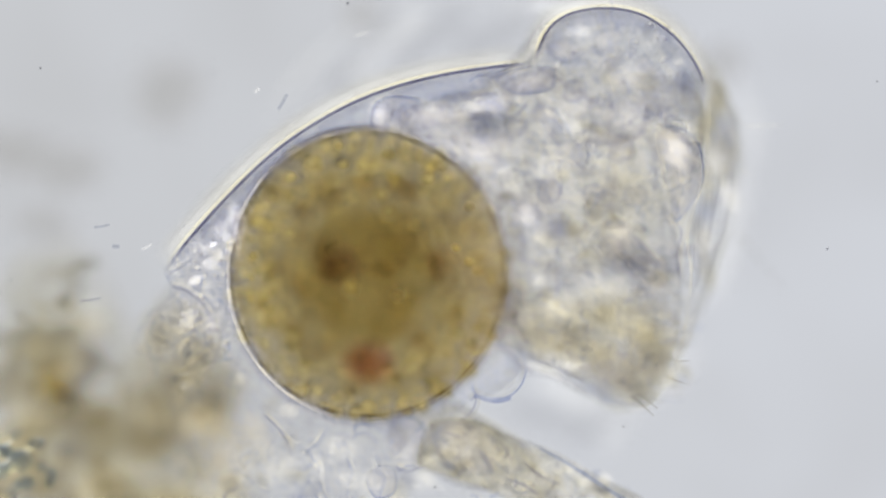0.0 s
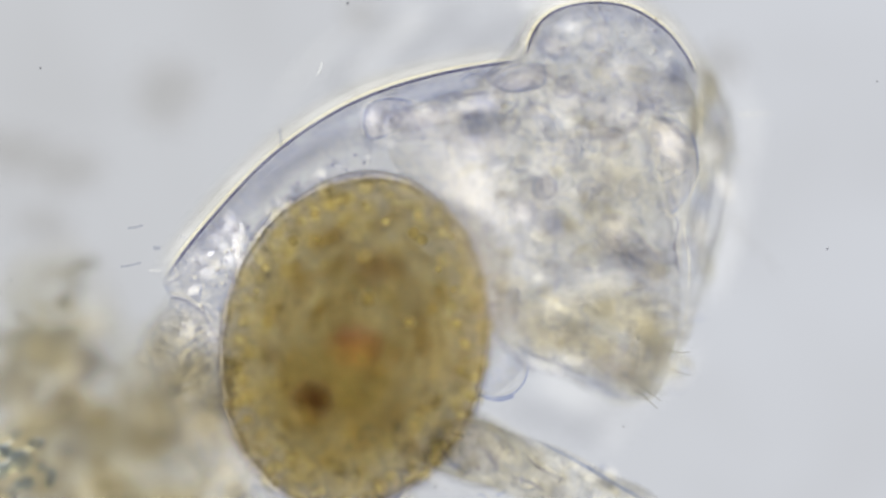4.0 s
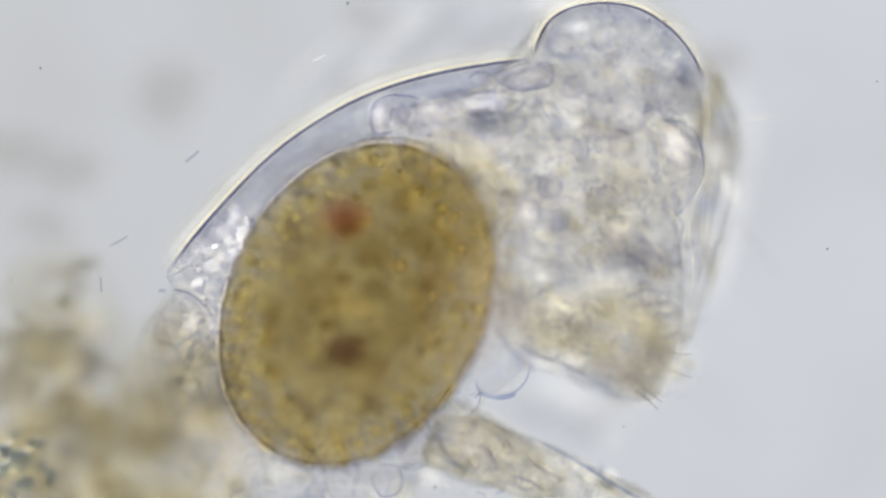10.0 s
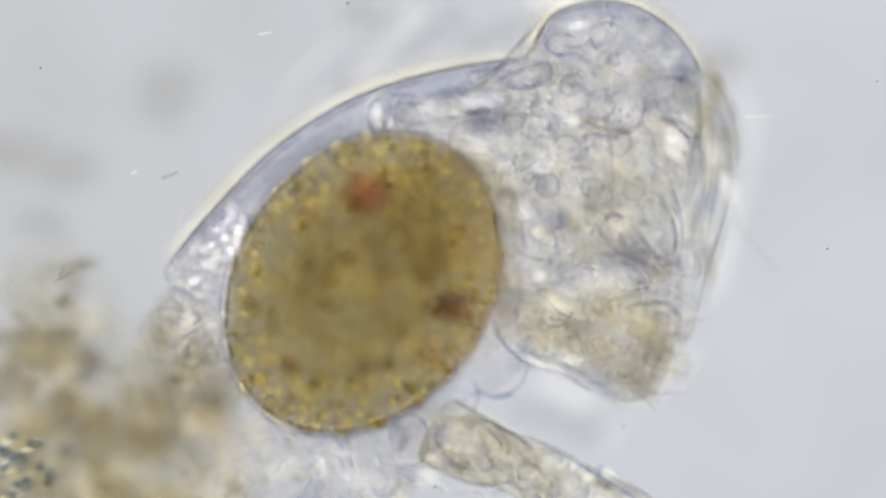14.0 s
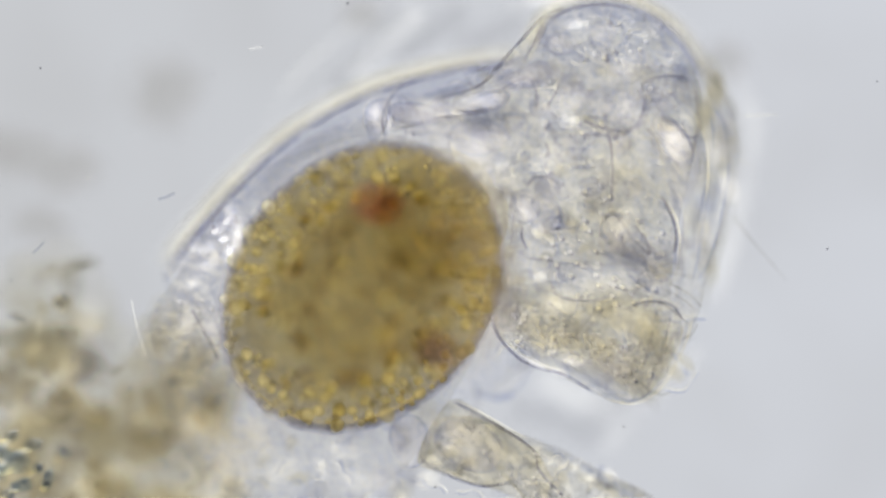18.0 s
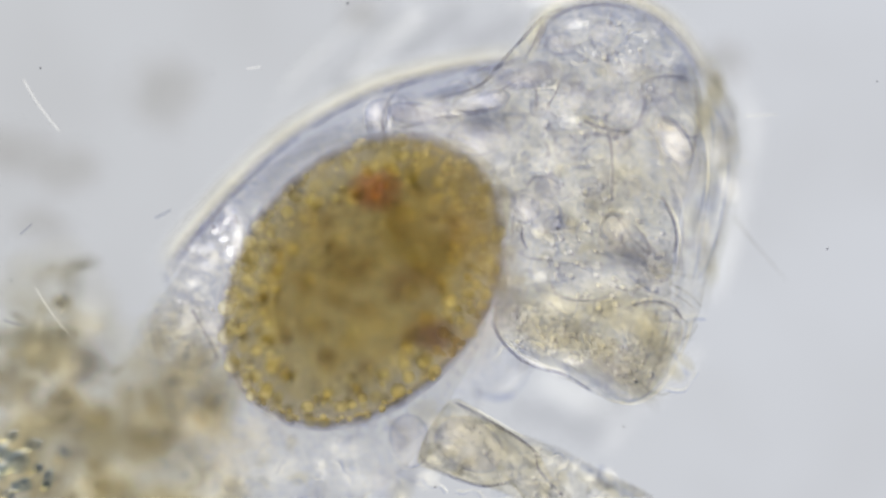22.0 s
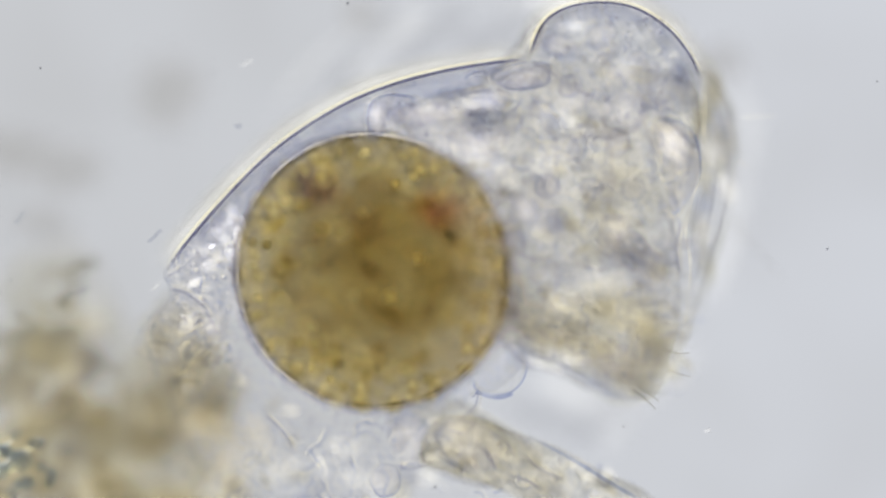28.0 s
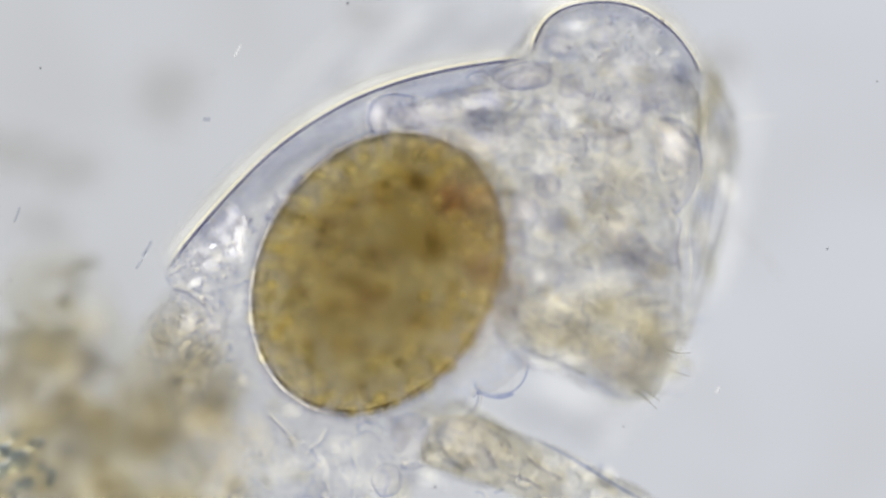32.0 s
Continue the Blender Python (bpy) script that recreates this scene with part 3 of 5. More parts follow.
for u, v, z, a, b, t in ((1090, 400, 0.3, 36, 30, 0), (1005, 345, 0.34, 30, 22, 10), (1120, 570, 0.2, 70, 36, -20), (980, 600, 0.22, 70, 24, -12),
                         (1075, 620, 0.2, 60, 30, -30), (1180, 545, 0.29, 20, 16, 0), (1080, 285, 0.22, 50, 60, 0), (1000, 540, 0.1, 60, 40, 0), (1175, 250, 0.3, 20, 34, 0),
                         (1100, 130, 0.3, 44, 26, 0), (820, 190, 0.29, 50, 20, 8), (900, 560, 0.1, 30, 50, 0), (1030, 640, 0.16, 60, 24, -24)):
    cell(u, v, z, a, b, C_CREAM, t, animal, label="cream-coloured cell")
for u, v, z, a, b, t in ((1130, 455, 0.24, 75, 42, -25), (1075, 335, 0.22, 34, 70, 10), (995, 405, 0.25, 46, 34, -30), (1060, 235, 0.18, 110, 30, 6), (1165, 160, 0.26, 70, 44, 30),
                         (900, 535, 0.12, 40, 70, 10), (1000, 480, 0.15, 70, 50, 20), (1090, 660, 0.2, 80, 34, -28), (1215, 160, 0.3, 26, 60, 15), (1130, 620, 0.15, 60, 40, 0), (955, 330, 0.2, 40, 26, 0),
                         (1280, 240, 0.1, 24, 70, 0), (1030, 290, 0.24, 30, 24, 0), (930, 640, 0.1, 40, 24, 20)):
    cell(u, v, z, a, b, C_GREY, t, animal, label="grey shaded cell")
for u, v, z, a, b, t in ((795, 172, 0.31, 50, 22, 6), (870, 130, 0.31, 40, 18, 10), (1150, 280, 0.29, 16, 70, 6), (990, 395, 0.3, 30, 24, 0), (1060, 685, 0.26, 60, 16, -26),
                         (880, 205, 0.28, 34, 20, 0), (1035, 660, 0.2, 60, 20, -24), (930, 150, 0.3, 40, 16, 0), (745, 215, 0.29, 40, 20, 20), (1205, 130, 0.31, 20, 40, 20),
                         (1000, 100, 0.31, 40, 14, 0), (920, 420, 0.24, 22, 40, 0), (860, 230, 0.2, 60, 26, 0)):
    cell(u, v, z, a, b, C_BLUE, t, animal, label="blue-grey cell")
rng = random.Random(21)
for i in range(150):
    u, v = rng.uniform(830, 1215), rng.uniform(120, 680)
    if v > 640 - (1000 - u) * 0.5 and u < 1000 or u < 830 + abs(v - 300) * 0.2 and v > 250:
        continue
    if u > 1185 and 250 < v < 420:
        continue
    m = rng.choice((C_WHITE, C_CREAM, C_TAN, C_GREY, C_BLUE, C_TAN))
    r = rng.uniform(10, 34)
    cell(u, v, rng.uniform(-0.12, 0.36), r, r * rng.uniform(0.35, 0.9), m, rng.uniform(0, 180), animal)
for i in range(60):
    u, v = rng.uniform(960, 1210), rng.uniform(30, 160)
    m = rng.choice((C_WHITE, C_GREY, C_BLUE, C_CREAM))
    r = rng.uniform(5, 14)
    if (u - 1090) ** 2 + (v - 130) ** 2 < 118 ** 2:
        cell(u, v, rng.choice((0.33, 0.0)) + rng.uniform(-0.05, 0.05), r, r * rng.uniform(0.4, 1), m, rng.uniform(0, 180), animal, "granule")
for i in range(34):
    u, v = rng.uniform(700, 880), rng.uniform(165, 420)
    if v > 200 + (u - 680) * 1.3:
        continue
    r = rng.uniform(10, 34)
    cell(u, v, rng.uniform(0.05, 0.34), r, r * rng.uniform(0.35, 0.9), rng.choice((C_WHITE, C_BLUE, C_GREY, C_BLUE, C_CREAM)), rng.uniform(0, 180), animal)
for i in range(44):
    f = rng.uniform(0.05, 0.95)
    u = 330 + 560 * f
    v = 440 - 470 * f + 150 * f * f + rng.uniform(22, 75)
    r = rng.uniform(2.5, 6)
    cell(u, v, rng.choice((0.34, 0.34, 0.06)), r, r * rng.uniform(0.5, 1), rng.choice((DOT, DOT, C_WHITE)), rng.uniform(0, 180), animal, "granule")
C_HAZE = cloud("thin_tissue_haze", (1, 1, 1), (1.0, 0.96, 0.88), 0.10, 1.4, 1.5)
for u, v, z, a, b, t in ((868, 330, 0.55, 60, 90, 20), (885, 470, 0.5, 54, 110, 0), (860, 590, 0.5, 50, 80, -20), (800, 275, 0.55, 80, 44, -30), (830, 400, 0.62, 60, 90, 0), (770, 215, 0.45, 70, 40, 0), (845, 480, 0.66, 60, 130, 0), (800, 620, 0.66, 70, 70, 0), (850, 400, 0.7, 60, 120, 10), (862, 520, 0.7, 56, 110, 0), (815, 330, 0.68, 60, 60, 30)):
    cell(u, v, z, a, b, C_HAZE, t, animal, label="thin hazy tissue over the ball")
# granules: dark side painted at the lower right, bright side at the upper left
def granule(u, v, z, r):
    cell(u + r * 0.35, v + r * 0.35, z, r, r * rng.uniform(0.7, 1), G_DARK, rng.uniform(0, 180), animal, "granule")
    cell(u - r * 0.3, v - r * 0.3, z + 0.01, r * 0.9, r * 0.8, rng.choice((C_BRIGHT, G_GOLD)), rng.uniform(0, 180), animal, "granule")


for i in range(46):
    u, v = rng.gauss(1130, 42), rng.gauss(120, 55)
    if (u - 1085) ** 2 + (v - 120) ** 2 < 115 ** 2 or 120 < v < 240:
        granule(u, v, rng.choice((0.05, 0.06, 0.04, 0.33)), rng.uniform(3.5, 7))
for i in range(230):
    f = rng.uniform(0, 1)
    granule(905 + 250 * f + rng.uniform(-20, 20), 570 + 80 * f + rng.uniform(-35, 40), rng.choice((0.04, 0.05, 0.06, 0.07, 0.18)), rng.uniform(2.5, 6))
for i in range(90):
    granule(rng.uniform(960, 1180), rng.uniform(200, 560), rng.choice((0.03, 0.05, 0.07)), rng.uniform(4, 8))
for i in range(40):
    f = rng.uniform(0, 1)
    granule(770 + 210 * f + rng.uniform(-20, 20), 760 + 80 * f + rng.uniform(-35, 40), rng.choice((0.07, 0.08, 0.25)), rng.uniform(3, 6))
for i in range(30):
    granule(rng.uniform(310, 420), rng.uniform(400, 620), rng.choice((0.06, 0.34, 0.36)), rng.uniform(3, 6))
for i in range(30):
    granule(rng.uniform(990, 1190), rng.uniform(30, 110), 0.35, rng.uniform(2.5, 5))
# broad shaded and tan tissue of the lower head
for u, v, z, a, b, t, m in ((1130, 470, 0.1, 90, 46, -10, C_GREY), (1040, 600, 0.12, 70, 40, -20, C_TAN), (1110, 560, -0.05, 90, 60, -20, C_TAN), (1000, 545, 0.0, 80, 50, 0, C_TAN),
                            (1090, 640, 0.14, 60, 34, -28, C_GREY), (1140, 650, 0.05, 60, 50, 30, C_TAN), (960, 600, 0.1, 60, 34, -20, C_TAN), (1060, 430, 0.0, 80, 60, 0, C_TAN),
                            (1060, 520, 0.02, 60, 46, 0, C_TAN), (1020, 585, 0.2, 44, 22, 40, C_GREY), (1140, 600, 0.2, 40, 60, 20, C_TAN), (930, 540, 0.0, 40, 70, 10, C_TAN),
                            (1100, 330, -0.1, 90, 90, 0, C_TAN), (1180, 440, 0.22, 30, 40, 0, C_GREY), (1075, 105, 0.31, 30, 15, 40, C_GREY), (790, 166, 0.04, 75, 13, 10, C_BLUE), (830, 150, 0.04, 60, 12, 16, C_GREY), (1080, 320, 0.05, 26, 18, -20, C_GREY), (930, 620, 0.05, 30, 16, -30, C_BLUE)):
    cell(u, v, z, a, b, m, t, animal)
# gleaming spots of the head, put in as bright scattering discs
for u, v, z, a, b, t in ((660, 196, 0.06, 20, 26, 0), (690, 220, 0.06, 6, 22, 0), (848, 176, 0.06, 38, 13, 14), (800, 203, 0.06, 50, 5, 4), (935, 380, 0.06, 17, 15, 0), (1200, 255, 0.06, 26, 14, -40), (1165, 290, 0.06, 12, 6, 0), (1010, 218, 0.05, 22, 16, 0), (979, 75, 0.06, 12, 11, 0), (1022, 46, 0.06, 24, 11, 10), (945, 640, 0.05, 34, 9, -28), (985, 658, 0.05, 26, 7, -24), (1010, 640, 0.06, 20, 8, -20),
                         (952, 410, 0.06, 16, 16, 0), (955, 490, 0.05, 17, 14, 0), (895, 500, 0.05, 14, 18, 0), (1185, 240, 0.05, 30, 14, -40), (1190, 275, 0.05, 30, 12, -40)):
    cell(u, v, z, a, b, C_BRIGHT, t, animal, label="cell with a painted bright gleam")
for u, v, z, a, b, t, m in ((1010, 600, -0.05, 90, 44, -22, C_TAN), (1090, 640, -0.02, 90, 50, -26, C_TAN), (1130, 560, 0.0, 80, 60, -30, C_TAN), (1150, 505, 0.08, 60, 40, -20, C_GREY), (950, 575, -0.1, 70, 50, -10, C_TAN),
                            (1120, 680, 0.1, 60, 26, -30, C_TAN), (1165, 610, 0.1, 40, 70, 20, C_TAN), (1060, 560, 0.1, 70, 30, -20, C_TAN), (900, 545, -0.05, 40, 60, 10, C_GREY), (1120, 440, 0.05, 70, 40, -20, C_GREY)):
    cell(u, v, z, a, b, m, t, animal)
# the grainy veil
for i in range(16):
    f = (i + 0.5) / 20
    u = 1238 + 36 * math.sin(f * 3.1) - 40 * f * f + rng.uniform(-26, 24)
    r = rng.uniform(30, 50)
    cell(u, 130 + 430 * f, rng.uniform(0.0, 0.1), r * 0.6, r * rng.uniform(0.8, 1.6), rng.choice((C_TAN, C_BLUE, C_TAN, C_HAZE)), rng.uniform(-20, 20), animal)
# cells between the cuticle and the ball
for i in range(50):
    f = rng.uniform(0.12, 1.0)
    u = 330 + 590 * f
    v = 440 - 470 * f + 150 * f * f + rng.uniform(20, 52)
    r = rng.uniform(8, 24)
    cell(u, v, rng.uniform(0.2, 0.35), r, r * rng.uniform(0.3, 0.7), rng.choice((C_BLUE, C_WHITE, C_BLUE, C_GREY)), -35 + rng.uniform(-40, 40), animal)
# bright cells of the tail fold, their gleam painted as pale scattering
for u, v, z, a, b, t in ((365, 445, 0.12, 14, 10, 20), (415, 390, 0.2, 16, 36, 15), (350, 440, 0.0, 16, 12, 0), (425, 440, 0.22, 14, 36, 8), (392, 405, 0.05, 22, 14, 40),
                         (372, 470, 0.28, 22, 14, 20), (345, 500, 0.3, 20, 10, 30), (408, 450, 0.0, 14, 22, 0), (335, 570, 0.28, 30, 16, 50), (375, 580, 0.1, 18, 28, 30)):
    cell(u, v, z, a, b, C_BRIGHT, t, animal, label="cell with a painted bright gleam")
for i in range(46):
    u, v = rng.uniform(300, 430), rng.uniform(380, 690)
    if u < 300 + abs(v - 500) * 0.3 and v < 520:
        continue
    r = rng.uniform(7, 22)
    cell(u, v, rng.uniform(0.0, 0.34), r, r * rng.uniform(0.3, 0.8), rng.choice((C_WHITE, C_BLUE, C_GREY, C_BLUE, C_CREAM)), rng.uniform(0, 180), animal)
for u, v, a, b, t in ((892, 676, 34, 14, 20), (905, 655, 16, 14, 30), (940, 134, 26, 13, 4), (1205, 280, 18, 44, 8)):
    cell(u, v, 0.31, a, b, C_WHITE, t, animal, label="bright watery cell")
# white sparkle painted on the tail cells
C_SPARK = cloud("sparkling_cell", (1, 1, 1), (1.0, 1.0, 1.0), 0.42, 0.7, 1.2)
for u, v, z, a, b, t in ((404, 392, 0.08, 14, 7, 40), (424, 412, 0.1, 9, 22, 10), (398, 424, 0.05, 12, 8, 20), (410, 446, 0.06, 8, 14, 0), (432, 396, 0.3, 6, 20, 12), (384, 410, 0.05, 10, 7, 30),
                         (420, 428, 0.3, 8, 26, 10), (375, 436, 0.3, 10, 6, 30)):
    cell(u, v, z, a, b, C_SPARK, t, animal, label="cell with a painted bright gleam")
for u, v, z, a, b, t in ((300, 600, 0.15, 50, 36, 30), (345, 625, 0.2, 44, 40, 0), (275, 590, 0.1, 34, 50, 20), (385, 650, 0.2, 40, 50, 0), (330, 560, 0.1, 40, 30, 30), (400, 690, 0.1, 50, 50, 0), (330, 650, 0.0, 70, 50, 20), (290, 620, -0.1, 60, 50, 0), (360, 600, -0.05, 50, 60, 0), (390, 740, 0.0, 50, 60, 0), (300, 560, 0.0, 40, 50, 30)):
    cell(u, v, z, a, b, C_TAN, t, animal, label="tan shaded tissue")
# lower trunk
for u, v, z, a, b, t in ((415, 800, 0.24, 60, 66, 0), (500, 830, 0.2, 50, 30, 20), (380, 760, 0.15, 50, 40, 0), (720, 780, 0.28, 34, 44, 0), (460, 770, 0.2, 30, 60, 30),
                         (610, 790, 0.2, 44, 30, 0), (820, 780, 0.26, 50, 50, 0), (640, 850, 0.28, 60, 26, -10)):
    cell(u, v, z, a, b, C_CREAM, t, animal, label="cream-coloured cell")
for i in range(40):
    u, v = rng.uniform(330, 800), rng.uniform(700, 900)
    if v < 740 + (u - 560) * 0.1 - abs(u - 560) * 0.3:
        continue
    r = rng.uniform(16, 40)
    cell(u, v, rng.uniform(-0.1, 0.3), r, r * rng.uniform(0.35, 0.9), rng.choice((C_BLUE, C_TAN, C_GREY, C_CREAM, C_TAN)), rng.uniform(0, 180), animal)
for i in range(60):
    u = rng.uniform(760, 1130)
    v = 770 + (u - 760) * 0.3 + rng.uniform(-32, 45)
    r = rng.uniform(7, 24)
    cell(u, v, rng.uniform(-0.05, 0.26), r, r * rng.uniform(0.35, 0.9), rng.choice((C_TAN, C_BLUE, C_GREY, C_CREAM, C_WHITE)), rng.uniform(0, 180), animal)

CLEAR = tissue("clear_vesicle", (0.985, 0.98, 0.985), (0.93, 0.925, 0.94), 6.0, 18, 0.5, 0.4, shift=(3, 3, 3))


def vesicle(outline, z, line, label, up=0.07, edge=True):
    """A clear sac with a fine dark wall and a painted pale fringe."""
    n = len(outline)
    cu, cv = sum(p[0] for p in outline) / n, sum(p[1] for p in outline) / n
    sac = part("vesicle", dome(outline, z, up, 0.05, n=60, rings=7, centre=(cu, cv)), CLEAR, animal, label)
    part("wall", strand(outline, z, line, line, n=70, closed=True, wave=0.6), WALL_LINE, sac)
    if edge:
        part("pale_edge", strand([(cu + (u - cu) * 1.07, cv + (v - cv) * 1.07) for u, v in outline], z, line * 0.8, line, n=70, closed=True), FOLD_GOLD, sac)


vesicle(((1160, 222), (1190, 212), (1228, 238), (1240, 300), (1222, 345), (1192, 378), (1182, 340), (1166, 280)), 0.31, 7, "long clear vesicle under the lobe")
WATERY = tissue("watery_vesicle", (0.998, 0.998, 0.998), (0.985, 0.987, 0.992), 6.0, 18, 0.3, 0.2, shift=(3, 3, 3))
pouch = part("vesicle", dome(((843, 688), (872, 700), (905, 694), (928, 668), (930, 636), (924, 618), (890, 640), (860, 668)), 0.31, 0.07, 0.05, n=60, rings=7, centre=(892, 664)), WATERY, animal,
             "clear bulging vesicle beside the foot")
POUCH_LINE = ((838, 672), (842, 688), (862, 696), (885, 699), (908, 692), (926, 672), (933, 645), (928, 618))
part("wall", strand(POUCH_LINE[1:5], 0.312, 9, 6, n=40, offset=-5), BLUE_LINE, pouch)
part("thin_wall", strand(POUCH_LINE, 0.31, 5, 5, n=60, wave=0.5), WALL_LINE, pouch)
part("pale_edge", strand(POUCH_LINE, 0.31, 7, 6, n=60, offset=5), FOLD_GOLD, pouch)
vesicle(((655, 850), (668, 826), (695, 824), (708, 848), (700, 872), (672, 878)), 0.31, 7, "round clear vacuole")
vesicle(((870, 132), (920, 112), (965, 112), (974, 135), (960, 152), (905, 158)), 0.31, 6, "clear pouch under the cuticle")
vesicle(((650, 208), (664, 176), (700, 168), (740, 178), (736, 205), (690, 232), (660, 236)), 0.30, 7, "clear pouch over the ball")
vesicle(((690, 770), (712, 735), (745, 742), (758, 775), (748, 815), (715, 822)), 0.12, 5, "clear cell beside the foot")
vesicle(((770, 780), (795, 742), (850, 750), (888, 790), (870, 830), (815, 825)), 0.12, 4, "rounded foot gland")
vesicle(((800, 190), (840, 168), (885, 166), (868, 192), (830, 200)), 0.0, 6, "bright flat cell")
vesicle(((930, 370), (965, 345), (990, 372), (985, 405), (950, 410)), 0.02, 8, "clear inner cell")

# small round vesicles half-way down in the head
for u, v, r in ((1008, 150, 20), (1060, 188, 26), (1130, 108, 18), (1168, 190, 20), (955, 192, 18), (1092, 255, 24), (1000, 262, 26), (905, 218, 18), (1120, 335, 22), (1046, 335, 20), (1155, 120, 12),
                (1085, 130, 13), (968, 330, 22), (1080, 430, 24), (700, 205, 16), (780, 190, 14)):
    ring = [(u + r * math.cos(k * 0.785) * rng.uniform(0.8, 1.15), v + r * math.sin(k * 0.785) * rng.uniform(0.75, 1.1)) for k in range(8)]
    vesicle(ring, rng.uniform(0.14, 0.22), 6, "small round clear vesicle", 0.03)
for outline, z, w, label in ((((866, 158), (900, 132), (958, 113), (974, 124), (968, 144), (930, 156), (890, 166)), 0.16, 8, "bright flat pouch under the cuticle"),
                             (((962, 82), (978, 62), (1008, 66), (1024, 84), (1004, 98), (980, 98)), 0.15, 7, "clear cell in the lobe"),
                             (((1040, 60), (1062, 42), (1090, 48), (1082, 76), (1060, 96)), 0.15, 6, "clear cell in the lobe"),
                             (((1062, 190), (1085, 165), (1125, 160), (1145, 185), (1138, 222), (1100, 238), (1072, 225)), 0.15, 7, "round cell with dark grains"),
                             (((985, 170), (1010, 150), (1036, 160), (1042, 185), (1015, 200), (992, 192)), 0.15, 6, "clear round cell"),
                             (((1062, 402), (1080, 382), (1112, 388), (1116, 412), (1092, 428), (1068, 420)), 0.12, 7, "cream round cell"),
                             (((648, 215), (655, 188), (684, 178), (690, 205), (676, 236), (660, 250)), 0.10, 8, "bright pouch over the ball"),
                             (((690, 190), (740, 186), (796, 200), (800, 214), (750, 220), (702, 214)), 0.10, 7, "flat cell over the ball"),
                             (((798, 232), (840, 214), (880, 222), (900, 250), (860, 275), (812, 268)), 0.12, 6, "clear cell over the ball"),
                             (((905, 352), (928, 338), (952, 352), (950, 384), (922, 396), (906, 380)), 0.05, 8, "bright round cell"),
                             (((1150, 215), (1176, 208), (1210, 238), (1224, 280), (1200, 300), (1172, 262)), 0.05, 7, "long clear cell"),
                             (((842, 176), (880, 164), (900, 172), (886, 192), (850, 202), (806, 200)), 0.05, 8, "bright flat cell")):
    vesicle(outline, z, w, label, 0.02)
    n = len(outline)
    cu, cv = sum(p[0] for p in outline) / n, sum(p[1] for p in outline) / n
    cell(cu, cv, z + 0.01, 0.36 * (max(p[0] for p in outline) - min(p[0] for p in outline)), 0.36 * (max(p[1] for p in outline) - min(p[1] for p in outline)), C_BRIGHT if z < 0.1 else C_WHITE, 0, animal)
for u, v in ((1095, 196), (1108, 206), (1096, 214)):
    cell(u, v, 0.16, 5, 5, DOT, 0, animal, "granule")
# folds seen at the upper level, each a dark line with a painted bright fringe
for pts, w in ((((1190, 378), (1203, 398), (1196, 440), (1204, 490)), 6),
               (((940, 105), (955, 118), (985, 135), (1000, 152)), 7), (((1052, 132), (1053, 108), (1075, 92), (1106, 80)), 7), (((1018, 125), (1036, 138), (1056, 136)), 6), (((1015, 130), (1022, 158), (1048, 170)), 6), (((745, 185), (790, 180), (830, 165), (870, 160)), 7),
               (((300, 512), (330, 520), (360, 545), (385, 590)), 8),
               (((296, 490), (330, 470), (352, 440)), 6), (((470, 735), (505, 770), (520, 805)), 6), (((835, 706), (845, 695), (840, 720), (812, 745)), 6),
               (((705, 822), (725, 832), (755, 820)), 8), (((775, 788), (798, 815), (828, 836), (868, 834)), 9), (((790, 760), (832, 775), (862, 802), (880, 830)), 7),
               (((800, 744), (845, 752), (892, 780), (912, 812)), 6), (((860, 815), (890, 838), (930, 850), (965, 872)), 8), (((925, 800), (955, 830), (1000, 850)), 7),
               (((935, 625), (980, 640), (1040, 668)), 8)):
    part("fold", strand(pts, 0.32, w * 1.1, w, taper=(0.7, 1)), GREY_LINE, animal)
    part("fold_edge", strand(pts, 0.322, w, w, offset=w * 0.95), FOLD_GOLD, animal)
# folds half-way down, the golden fringe painted beside each line
for pts, w in ((((1128, 165), (1140, 190), (1132, 218), (1112, 238)), 8), (((1168, 212), (1188, 218), (1212, 242), (1234, 240), (1240, 205)), 6), (((1150, 240), (1160, 280), (1166, 330)), 9),
               (((640, 262), (700, 246), (770, 240), (850, 258), (880, 275)), 5), (((745, 225), (790, 240), (850, 232), (905, 240)), 5), (((900, 190), (935, 205), (965, 195), (985, 215)), 6),
               (((1060, 380), (1058, 410), (1085, 440), (1130, 462), (1185, 490)), 10), (((1085, 375), (1110, 400), (1140, 430), (1170, 462)), 9), (((1090, 530), (1130, 512), (1170, 510)), 6),
               (((905, 430), (930, 455), (965, 460)), 6), (((955, 520), (1000, 560), (1060, 575)), 6), (((1185, 330), (1200, 370), (1206, 420), (1196, 470)), 7),
               (((962, 40), (945, 70), (930, 100), (895, 114), (845, 142)), 9), (((972, 108), (984, 124), (980, 146), (962, 156)), 8), (((690, 168), (720, 180), (740, 205), (752, 232)), 6),
               (((792, 228), (796, 262), (806, 300), (835, 312)), 6), (((970, 66), (1000, 84), (1030, 82), (1050, 62)), 6), (((1005, 245), (1045, 238), (1100, 246)), 6)):
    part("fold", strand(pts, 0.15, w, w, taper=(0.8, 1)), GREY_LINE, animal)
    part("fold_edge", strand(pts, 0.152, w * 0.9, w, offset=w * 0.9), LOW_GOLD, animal)
